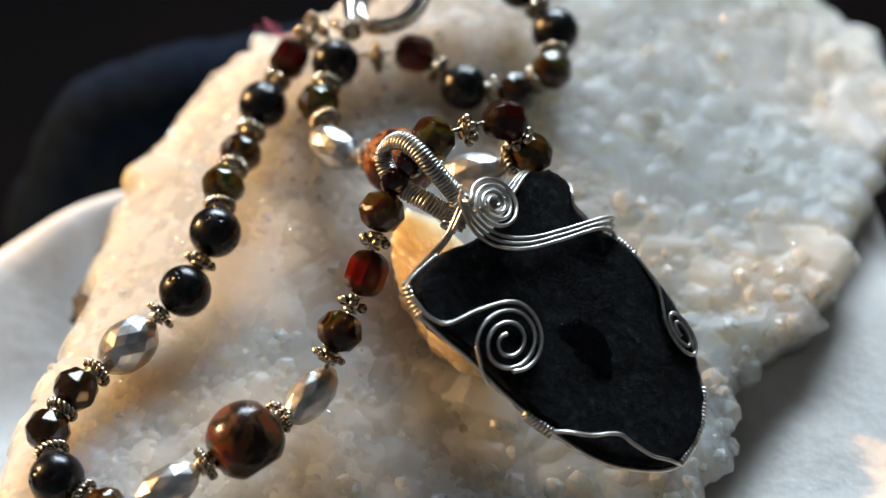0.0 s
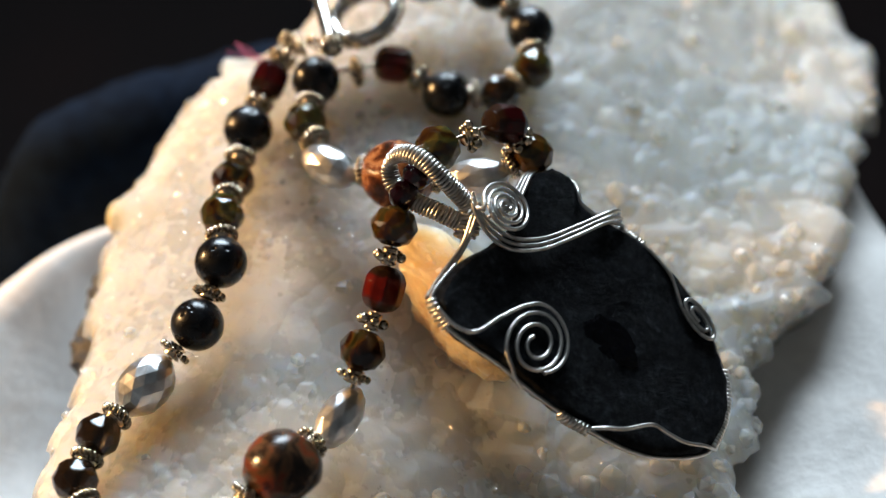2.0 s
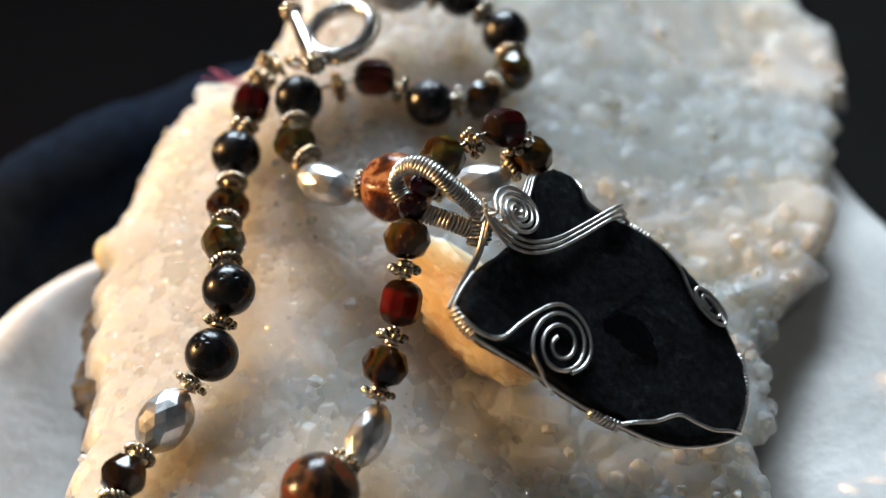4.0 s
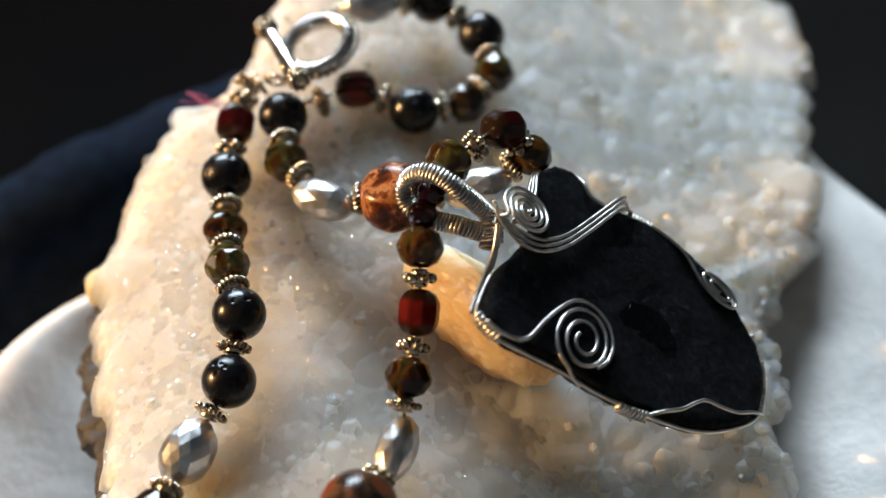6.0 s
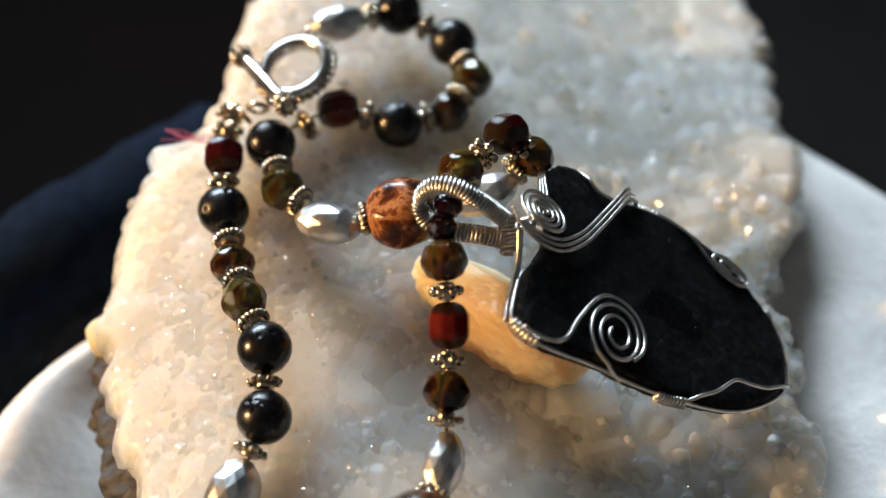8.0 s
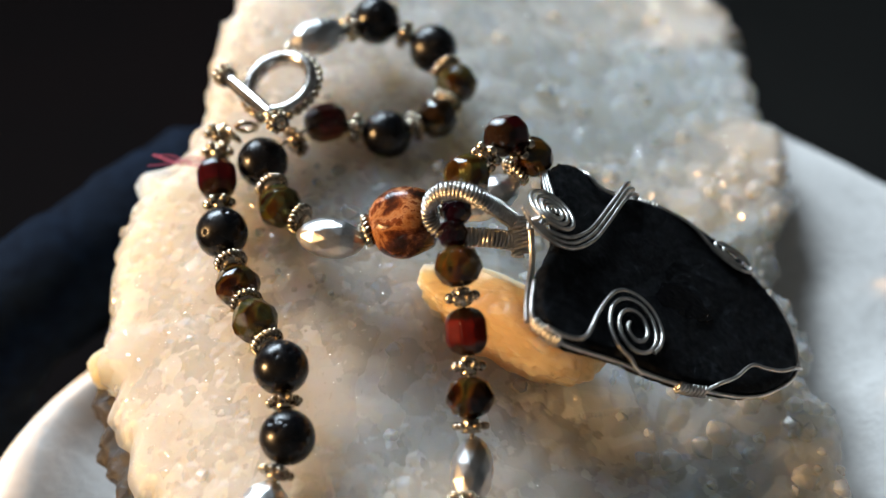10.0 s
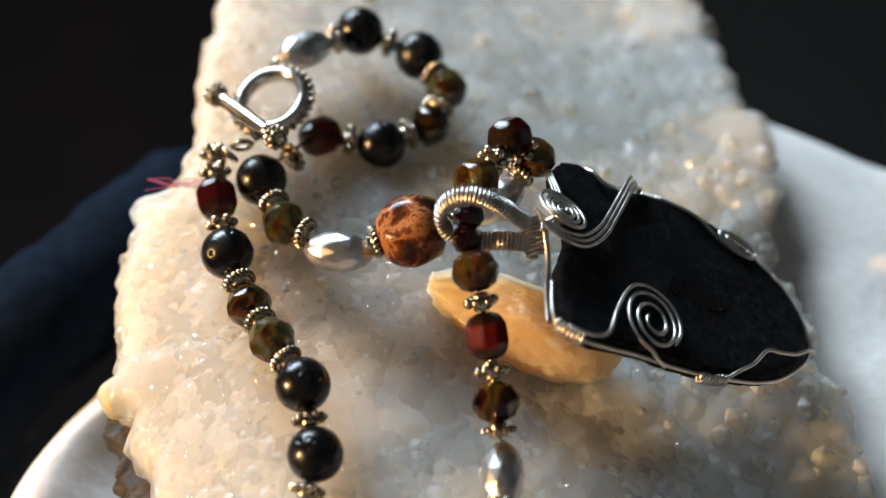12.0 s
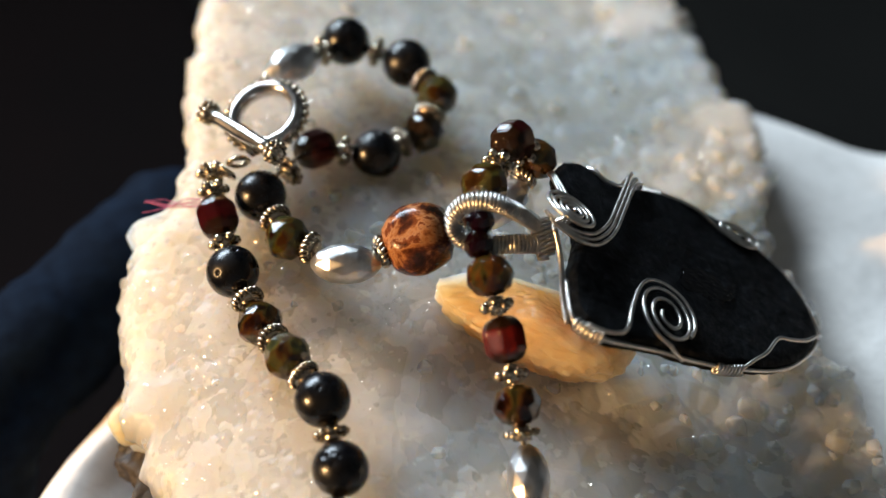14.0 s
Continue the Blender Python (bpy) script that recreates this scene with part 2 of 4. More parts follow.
def part_mesh(name, me, mat, parent=None, label="", smooth=True, at=None):
    if mat is not None and not me.materials:
        me.materials.append(mat)
        me.polygons.foreach_set("use_smooth", [smooth] * len(me.polygons))
    ob = new(name, me)
    if parent is not None:
        ob.parent = parent
    if at is not None:
        ob.matrix_basis = at
    if label:
        ob["label"] = label
    return ob


def from_grid(name, rows, closed_u=True, close_ends=False):
    """A mesh from an array of rings (n, m, 3)."""
    n, m, _ = rows.shape
    idx = np.arange(n * m).reshape(n, m)
    a = idx[:-1]
    c = idx[1:]
    if closed_u:
        q = np.stack([a, np.roll(a, -1, 1), np.roll(c, -1, 1), c], -1).reshape(-1, 4)
    else:
        q = np.stack([a[:, :-1], a[:, 1:], c[:, 1:], c[:, :-1]], -1).reshape(-1, 4)
    faces = [tuple(f) for f in q.tolist()]
    if close_ends:
        faces.append(tuple(idx[0][::-1].tolist()))
        faces.append(tuple(idx[-1].tolist()))
    me = bpy.data.meshes.new(name)
    me.from_pydata(rows.reshape(-1, 3).tolist(), [], faces)
    me.update()
    return me


def smooth_line(points, steps=8, closed=False):
    """A curve through the points, as an array."""
    p = [Vector(q) for q in points]
    n = len(p)
    out = []
    for i in range(n if closed else n - 1):
        if closed:
            a, b, c, d = p[(i - 1) % n], p[i], p[(i + 1) % n], p[(i + 2) % n]
        else:
            a, b, c, d = p[max(i - 1, 0)], p[i], p[i + 1], p[min(i + 2, n - 1)]
        for k in range(steps):
            t = k / steps
            out.append(0.5 * (2 * b + (c - a) * t + (2 * a - 5 * b + 4 * c - d) * t * t + (3 * b - a - 3 * c + d) * t ** 3))
    if not closed:
        out.append(p[-1])
    return np.array([tuple(q) for q in out])


def frames_along(line):
    tang = np.gradient(line, axis=0)
    tang /= np.linalg.norm(tang, axis=1)[:, None] + 1e-12
    side = np.cross(tang[0], (0.31, 0.2, 0.93))
    side /= np.linalg.norm(side)
    sides = []
    for t in tang:
        side = side - t * (side @ t)
        side /= np.linalg.norm(side) + 1e-12
        sides.append(side.copy())
    sides = np.array(sides)
    return tang, sides, np.cross(tang, sides)


def tube(name, line, radius, around=8):
    line = np.asarray(line, float)
    _, s, u = frames_along(line)
    ang = np.linspace(0, 2 * math.pi, around, endpoint=False)
    rad = np.broadcast_to(np.asarray(radius, float), (len(line),))[:, None, None]
    rows = line[:, None] + rad * (np.cos(ang)[None, :, None] * s[:, None] + np.sin(ang)[None, :, None] * u[:, None])
    return from_grid(name, rows, True, True)


def helix(line, wide, high, pitch, up=None):
    """A coil wound round a line: wide across, high along up."""
    line = np.asarray(line, float)
    seg = np.linalg.norm(np.diff(line, axis=0), axis=1)
    s = np.r_[0, np.cumsum(seg)]
    turns = s[-1] / pitch
    n = int(turns * 14)
    q = np.linspace(0, s[-1], n)
    pos = np.stack([np.interp(q, s, line[:, k]) for k in range(3)], 1)
    tang, side, other = frames_along(pos)
    if up is not None:
        side = np.cross(tang, np.asarray(up, float))
        side /= np.linalg.norm(side, axis=1)[:, None]
        other = np.cross(side, tang)
    a = q / pitch * 2 * math.pi
    return pos + wide * np.cos(a)[:, None] * side + high * np.sin(a)[:, None] * other


def lathe(name, profile, sides, twist=0.0):
    """A turned body along z from (radius, z) pairs; twist turns every other ring by half a side."""
    rows = []
    for k, (r, z) in enumerate(profile):
        a = np.linspace(0, 2 * math.pi, sides, endpoint=False) + (k % 2) * twist * math.pi / sides
        rows.append(np.stack([r * np.cos(a), r * np.sin(a), np.full(sides, z)], -1))
    return from_grid(name, np.array(rows), True, True)


def along(place, axis):
    """The pose at a place (mm) with z along the axis."""
    q = Vector(axis).to_track_quat("Z", "Y")
    return Matrix.Translation(Vector(place) * MM) @ q.to_matrix().to_4x4()


def box_mesh(lo, hi, bevel=0.0):
    bm = bmesh.new()
    bmesh.ops.create_cube(bm, size=1.0)
    for v in bm.verts:
        v.co = Vector([lo[i] + (v.co[i] + 0.5) * (hi[i] - lo[i]) for i in range(3)])
    if bevel:
        bmesh.ops.bevel(bm, geom=bm.edges[:], offset=bevel, segments=2, affect="EDGES")
    return bm


def structure(name, bm, mat, label, category):
    return tagged(part(name, bm, mat, None, smooth=False), label, category, kind="structure")


def softened(me, width):
    """Rounds the edges of a cut bead a little."""
    bm = bmesh.new()
    bm.from_mesh(me)
    bmesh.ops.bevel(bm, geom=bm.edges[:], offset=width * MM, segments=2, affect="EDGES", clamp_overlap=True)
    bm.to_mesh(me)
    bm.free()
    return me


# ---- room ----
FLOOR_Z = -0.72
structure("floor", box_mesh((-1.6, -1.6, FLOOR_Z - 0.05), (1.6, 1.6, FLOOR_Z)), FLOOR_MAT, "brown floor below the stand, its deep shade put into the colour", "floor")
structure("ceiling", box_mesh((-1.6, -1.6, 1.7), (1.6, 1.6, 1.75)), CEILING_MAT, "plain plaster ceiling", "ceiling")
structure("wall_south", box_mesh((-1.6, -1.6, FLOOR_Z), (1.6, -1.5, 1.7)), PLASTER, "plain brown plaster wall", "wall")
structure("wall_east", box_mesh((1.5, -1.5, FLOOR_Z), (1.6, 1.5, 1.7)), PLASTER, "plain brown plaster wall", "wall")


def wall_with_opening(name, axis, at, a0, a1, w0, w1, z0, z1):
    bm = bmesh.new()
    for lo, hi in (((a0, FLOOR_Z), (w0, 1.7)), ((w1, FLOOR_Z), (a1, 1.7)), ((w0, FLOOR_Z), (w1, z0)), ((w0, z1), (w1, 1.7))):
        if axis == "y":
            b = box_mesh((lo[0], at, lo[1]), (hi[0], at + 0.1, hi[1]))
        else:
            b = box_mesh((at - 0.1, lo[0], lo[1]), (at, hi[0], hi[1]))
        me = bpy.data.meshes.new("piece")
        b.to_mesh(me)
        b.free()
        bm.from_mesh(me)
        bpy.data.meshes.remove(me)
    structure(name, bm, PLASTER, "brown plaster wall with a window opening", "wall")


wall_with_opening("wall_north", "y", 1.5, -1.5, 1.5, -0.88, 0.28, 0.60, 1.28)
wall_with_opening("wall_west", "x", -1.5, -1.5, 1.5, -0.34, 0.40, 0.38, 0.80)

# ---- stand, cloth, rug, bolster ----
def build_stand():
    """A round stand under the cloth."""
    thing = tagged(new("pedestal_stand"), "round wooden pedestal stand hidden under white cloth", "stand")
    part_mesh("foot", lathe("foot", [(0.075, FLOOR_Z), (0.085, FLOOR_Z + 0.008), (0.08, FLOOR_Z + 0.02), (0.05, FLOOR_Z + 0.032)], 48), PLASTER, thing)
    part_mesh("column", lathe("column", [(0.048, FLOOR_Z + 0.03), (0.040, FLOOR_Z + 0.12), (0.036, -0.3), (0.045, -0.03)], 48), PLASTER, thing)
    part_mesh("top_plate", lathe("top_plate", [(0.045, -0.032), (0.060, -0.026), (0.062, -0.016), (0.055, -0.0135)], 48), PLASTER, thing)


CLOTH_EDGE = [(0, 106), (12, 103), (25, 96), (32, 91), (38, 90), (45, 93), (51, 99), (60, 103), (75, 100), (90, 92), (110, 82), (125, 71), (135, 67), (146, 67), (153, 72), (160, 77), (168, 80), (176, 84), (190, 94), (215, 104), (240, 118), (270, 123), (300, 120), (330, 112), (360, 106)]


def build_cloth():
    """A white cloth padded over the stand, raised to a soft crest at its edge and hanging down in folds."""
    ang = np.linspace(0, 2 * math.pi, 300, endpoint=False)
    edge = np.interp(np.degrees(ang), [a for a, _ in CLOTH_EDGE], [r + 2.0 for _, r in CLOTH_EDGE]) * MM
    edge = edge + np.array([1.8 * noise.noise(Vector((3.1 * math.cos(a), 3.1 * math.sin(a), 2.0))) + 0.9 * noise.noise(Vector((8 * math.cos(a), 8 * math.sin(a), 6.0))) for a in ang]) * MM
    edge = np.convolve(np.r_[edge[-6:], edge, edge[:6]], np.ones(13) / 13, "valid")
    rows = []
    for s in np.linspace(0.02, 1.0, 60):
        r = edge * s
        x, y = 0.004 + r * np.cos(ang), -0.018 + r * np.sin(ang)
        z = np.array([0.0034 * noise.noise(Vector((a * 30, b * 22, 3.0))) + 0.0018 * noise.noise(Vector((a * 75, b * 55, 9.0))) for a, b in zip(x, y)])
        full = np.clip(np.cos(ang - 0.3), 0, 1) ** 0.8
        up = min(1.0, max(0.0, (s - 0.40) / 0.22))
        east = full * 11.0 * up * up * (3 - 2 * up)
        crest = (9.0 + 8.5 * np.clip(-np.cos(ang - 0.15), 0, 1) ** 0.6) * max(0.0, min(s, 0.93) - 0.60) ** 1.6 / 0.4 ** 1.6
        rise = crest * (1 - full) - 6.5 * max(0.0, (s - 0.87) / 0.13) ** 2
        rows.append(np.stack([x, y, z * min(1.0, 0.3 + s) - 0.0038 + (rise + east) * MM], -1))
    for k in range(1, 26):
        d = k / 25
        fold = 0.004 * d * np.sin(ang * 17 + 1.3 * np.sin(3 * ang)) + 0.006 * d * np.sin(ang * 7 + 2)
        r = edge + 0.006 * math.sin(min(1.0, d * 4) * math.pi / 2) + fold
        x, y = 0.004 + r * np.cos(ang), -0.018 + r * np.sin(ang)
        rows.append(np.stack([x, y, -0.006 + east * MM * (1 - d) - 0.30 * d ** 1.1], -1))
    ob = part_mesh("cloth", from_grid("cloth", np.array(rows), True, False), WHITE_CLOTH)
    solid = ob.modifiers.new("thickness", "SOLIDIFY")
    solid.thickness, solid.offset = 0.0012, 1
    tagged(ob, "white cotton cloth draped over the stand under the crystal slab", "cloth")


def build_bolster():
    """A padded navy roll lying along the edge of the cloth, with a seam and tucked ends."""
    line = smooth_line([(-0.090, 0.022, -0.036), (-0.080, 0.028, -0.016), (-0.070, 0.033, 0.001), (-0.044, 0.047, 0.005), (-0.020, 0.063, 0.003)], 12)
    n = len(line)
    r = 0.0112 * np.array([min(1.0, 0.25 + 6 * i / n, 0.25 + 6 * (n - 1 - i) / n) for i in range(n)])
    r = r * (1 + 0.03 * np.sin(np.arange(n) * 0.9) + 0.02 * np.sin(np.arange(n) * 2.3))
    thing = tagged(new("fabric_roll"), "dark navy padded fabric roll beside the crystal slab", "fabric roll")
    part_mesh("cover", tube("cover", line, r, 32), NAVY_CLOTH, thing)
    seam = line[3:-3] + np.array([-0.45, 0.86, 0.24]) * r[3:-3, None]
    part_mesh("seam", tube("seam", seam, 0.0007, 8), NAVY_CLOTH, thing, "raised sewn seam")


build_stand()
build_cloth()
build_bolster()
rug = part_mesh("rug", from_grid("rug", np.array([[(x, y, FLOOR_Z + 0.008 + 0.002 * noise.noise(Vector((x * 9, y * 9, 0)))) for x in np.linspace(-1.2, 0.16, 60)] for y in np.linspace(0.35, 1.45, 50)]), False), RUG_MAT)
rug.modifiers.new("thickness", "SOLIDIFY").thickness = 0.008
tagged(rug, "dark red rug lying on the floor, its shade put into the colour", "rug")

# ---- crystal slab ----
CX, CY = 5.0, 10.0
RIM = [(0, 56.4), (6, 59.9), (12, 64.1), (16, 65.8), (24, 67.8), (30, 72.8), (36, 80.6), (40, 86.1), (44, 91.1), (48, 92.6), (53, 93.6), (58, 92.6), (70, 89.6), (90, 83.6), (103, 73.6), (109, 67.1), (117, 58.6), (122, 54.4), (130, 48.7), (141, 46.4), (152, 49.4), (160, 52.9), (167, 53.4), (184, 56.2), (195, 57.4), (204, 59.4), (215, 63.2), (221, 67.8), (227, 73.6), (230, 79.6), (240, 85.6), (265, 87.6), (290, 81.6), (305, 76.6), (313, 72.6), (317, 69.6), (321, 66.9), (325, 63.6), (328, 59.4), (331, 57.8), (336, 57.2), (341, 54.9), (346, 51.8), (350, 51.6), (356, 53.8), (360, 56.4)]


def bed_height(x, y):
    """The lie of the crystal bed (mm), without the crystals."""
    a, b = np.clip(x, -56, 72) / 50, np.clip(y, -54, 62) / 50
    return 26.85 - 8.71 * a + 7.5 * b - 7.83 * a * a + 0.13 * a * b - 0.13 * b * b + 6.24 * a ** 3 - 0.72 * a * a * b - 2.63 * a * b * b - 1.2 * b ** 3


def crystal_relief(x, y, cell, slope, seed, blunt):
    """Height (mm) and clouding of a crust of six-sided points, each leaning its own way, with uneven faces and worn tips."""
    rng = np.random.default_rng(seed)
    n = 160
    ox, oy = rng.uniform(0.05, 0.95, (n, n)), rng.uniform(0.05, 0.95, (n, n))
    tall = rng.normal(0.0, 0.05, (n, n)) * cell
    turn = rng.uniform(0, math.pi / 3, (n, n))
    tx, ty = rng.normal(0, 0.10, (n, n)), rng.normal(0, 0.10, (n, n))
    steep = rng.uniform(0.65, 1.35, (6, n, n)) * slope
    cap = rng.uniform(0.4, 1.0, (n, n)) * blunt
    cloud = rng.uniform(0, 1, (n, n))
    i, j = np.floor(x / cell).astype(int), np.floor(y / cell).astype(int)
    best = np.full(x.shape, -1e9)
    tone = np.zeros(x.shape)
    for di in (-2, -1, 0, 1, 2):
        for dj in (-2, -1, 0, 1, 2):
            a, b = (i + di + 60) % n, (j + dj + 60) % n
            dx, dy = x - (i + di + ox[a, b]) * cell, y - (j + dj + oy[a, b]) * cell
            fall = np.zeros(x.shape)
            for k in range(6):
                w = turn[a, b] + k * math.pi / 3
                fall = np.maximum(fall, steep[k][a, b] * (dx * np.cos(w) + dy * np.sin(w)))
            h = tall[a, b] + tx[a, b] * dx + ty[a, b] * dy - np.maximum(fall, cap[a, b])
            tone = np.where(h > best, cloud[a, b], tone)
            best = np.maximum(best, h)
    return best, tone


def crust(x, y):
    """Large points with smaller ones grown between them: coarse towards the east and south, fine and shallow in the north-west."""
    big, big_tone = crystal_relief(x, y, 4.4, 0.36, 3, 0.22)
    small, small_tone = crystal_relief(x + 31.7, y + 12.1, 2.0, 0.50, 8, 0.10)
    coarse = np.clip(0.42 + 0.014 * x - 0.003 * y + 0.18 * np.sin(x * 0.11 + 1.0) * np.cos(y * 0.09) + 0.4 * np.clip((-x - 28) / 15, 0, 1), 0.12, 1.0)
    big = big * (0.25 + 0.75 * coarse)
    small = small * (0.6 + 0.30 * coarse) - 0.62 * coarse + 0.1
    return np.maximum(big, small) + 0.30, np.where(big > small, big_tone, small_tone)


def rim_radius(ang):
    deg = np.degrees(ang) % 360
    r = np.interp(deg, [a for a, _ in RIM], [b for _, b in RIM])
    bite = np.array([1.3 * noise.noise(Vector((math.cos(a) * 9, math.sin(a) * 9, 1.0))) + 0.8 * noise.noise(Vector((math.cos(a) * 24, math.sin(a) * 24, 5.0))) for a in ang])
    rng = np.random.default_rng(77)
    nodes = rng.normal(0, 0.9, 150)
    chips = np.interp(deg, np.linspace(0, 360, 151), np.r_[nodes, nodes[0]])
    return r + bite + chips


def build_slab():
    slab = tagged(new("crystal_slab"), "milky quartz crystal cluster slab with dark rock underside on white cloth", "crystal")
    ang = np.linspace(0, 2 * math.pi, 1500, endpoint=False)
    rim = rim_radius(ang)
    rows, clouding = [], []
    for s in np.r_[np.linspace(0.004, 0.9, 250), np.linspace(0.904, 1.0, 36)]:
        x, y = CX + rim * s * np.cos(ang), CY + rim * s * np.sin(ang)
        z = bed_height(x, y)
        inset = rim * (1 - s)
        drop = 3.4 * np.clip(1 - inset / 3.2, 0, 1) ** 2
        relief, cloud = crust(x, y)
        clouding.append(cloud)
        rows.append(np.stack([x, y, z - drop + relief - 0.25], -1))
    last = rows[-1]
    core = []
    for s in np.linspace(0.004, 0.985, 90):
        x, y = CX + rim * s * np.cos(ang[::3].repeat(3)), CY + rim * s * np.sin(ang[::3].repeat(3))
        inset = rim * (1 - s)
        soft = np.array([0.5 * noise.noise(Vector((a * 0.22, b * 0.22, 4.0))) for a, b in zip(x[::3], y[::3])])
        core.append(np.stack([x[::3], y[::3], bed_height(x, y)[::3] - (3.4 * np.clip(1 - inset / 3.2, 0, 1) ** 2)[::3] - 1.9 + soft], -1))
    core.append(core[-1] * np.array([0.97, 0.97, 0.45]))
    part_mesh("milky_core", from_grid("milky_core", np.array(core) * MM, True, True), MILKY, slab, "cloudy quartz body under the points")
    # crystals reach down the side, except where the bare rock shows
    deg = np.degrees(ang)
    bare = np.exp(-((deg - 202) / 30) ** 4)
    foot = last[:, 2] - (last[:, 2] - 1.5) * (1 - bare) - 3.2 * bare
    for k in range(1, 13):
        inn = 1 - 0.010 * k + 0.012 * math.sin(k * 1.1)
        lump, cloud = crystal_relief(ang * 60, np.full_like(ang, 1.7 * k), 1.9, 0.85, 5, 0.15)
        lump = lump * 0.6
        clouding.append(cloud)
        x, y = CX + (rim + lump) * inn * np.cos(ang), CY + (rim + lump) * inn * np.sin(ang)
        rows.append(np.stack([x, y, last[:, 2] + (foot - last[:, 2]) * k / 12], -1))
    bed = from_grid("crystal_bed", np.array(rows) * MM, True, True)
    bed.attributes.new("clouding", "FLOAT", "POINT").data.foreach_set("value", np.array(clouding).ravel())
    part_mesh("crystal_bed", bed, QUARTZ, slab, "crust of small milky quartz points")
    # dark rock under the crystals
    rows = []
    steps = np.array([(0.80, 6.5), (0.955, 5.5), (1.0, 7.0), (1.005, 9.5), (0.99, 12.0), (0.96, 15.5), (0.90, 19), (0.80, 40)])
    for q in np.linspace(0, 7, 29):
        s, drop = np.interp(q, range(8), steps[:, 0]), np.interp(q, range(8), steps[:, 1])
        push = np.array([0.8 * noise.noise(Vector((math.cos(a) * 7, math.sin(a) * 7, q * 0.7))) + 0.8 * noise.noise(Vector((math.cos(a) * 25, math.sin(a) * 25, q * 1.5))) + 0.35 * noise.noise(Vector((math.cos(a) * 60, math.sin(a) * 60, q * 3.1))) for a in ang])
        r = rim * (s - 0.14 * (1 - bare)) + push + 2.6 * bare * min(1.0, q / 2)
        x, y = CX + r * np.cos(ang), CY + r * np.sin(ang)
        rows.append(np.stack([x, y, np.maximum(last[:, 2] + 2.0 - drop + push * 0.5, 0.4)], -1))
    part_mesh("rock_base", from_grid("rock_base", np.array(rows) * MM, True, True), ROCK, slab, "dark brown rough matrix rock")
    # pale honey-coloured mass under the pendant: a cleaved wedge with a knobbly lower edge
    bm = bmesh.new()
    bmesh.ops.create_icosphere(bm, subdivisions=6, radius=1.0)
    cleaved = [(Vector((-0.25, 0.45, 0.86)).normalized(), 0.62), (Vector((0.1, 0.97, 0.25)).normalized(), 0.72), (Vector((-0.55, -0.25, 0.80)).normalized(), 0.70), (Vector((0.45, -0.1, 0.90)).normalized(), 0.66), (Vector((-0.75, 0.6, 0.1)).normalized(), 0.80)]
    for v in bm.verts:
        p = v.co.normalized()
        far = 1.15 + 0.10 * noise.noise(p * 1.7)
        for q, d in cleaved:
            k = p.dot(q)
            if k > 0.05:
                far = min(far, d / k)
        knob = max(0.0, -p.y) * (0.22 * abs(noise.noise(p * 5.0)) + 0.10 * abs(noise.noise(p * 11.0)))
        far *= 1 + knob + 0.015 * noise.noise(p * 6.0) + 0.008 * noise.noise(p * 16.0)
        v.co = Vector((p.x * 14.0, p.y * 6.2, p.z * 7.0)) * far
    at = Matrix.Translation(Vector((11.2, -6.2, 27.2)) * MM) @ Euler((radians(-14), radians(8), radians(-47))).to_matrix().to_4x4() @ Matrix.Scale(MM, 4)
    bm.transform(at)
    part("calcite_lump", bm, CALCITE, slab, "honey-coloured translucent mineral lump")
    # a rounded honey-coloured knob on the rim above the bare rock
    bm = bmesh.new()
    bmesh.ops.create_icosphere(bm, subdivisions=4, radius=1.0)
    for v in bm.verts:
        p = v.co.copy()
        f = 1 + 0.18 * noise.noise(p * 1.3 + Vector((5, 2, 8))) + 0.05 * noise.noise(p * 4.0)
        v.co = Vector((p.x * 3.1 * f, p.y * 3.5 * f, p.z * 2.7 * f))
    bm.transform(Matrix.Translation(Vector((-50.8, 7.0, 17.8)) * MM) @ Euler((0, radians(-20), radians(20))).to_matrix().to_4x4() @ Matrix.Scale(MM, 4))
    part("calcite_knob", bm, CALCITE, slab, "rounded honey-coloured mineral knob")
    return slab


SLAB = build_slab()


def crystal_mesh(seed):
    """A short six-sided prism with an uneven pointed end, its tip worn off."""
    rng = random.Random(seed)
    a = np.linspace(0, 2 * math.pi, 6, endpoint=False)
    r = np.array([rng.uniform(0.82, 1.12) for _ in a])
    tip = np.array([rng.uniform(-0.25, 0.25), rng.uniform(-0.25, 0.25)])
    shoulder = np.array([rng.uniform(-0.12, 0.22) for _ in a])

    def ring(s, z, off):
        return np.stack([off[0] + r * s * np.cos(a), off[1] + r * s * np.sin(a), np.broadcast_to(z, (6,))], -1)
    rows = [ring(0.95, -1.4, (0, 0)), ring(1.0, shoulder, (0, 0)), ring(0.34, 0.55 + 0.3 * shoulder, tip * 0.8), ring(0.10, 0.70, tip)]
    return softened(from_grid("crystal", np.array(rows) * MM, True, True), 0.05)


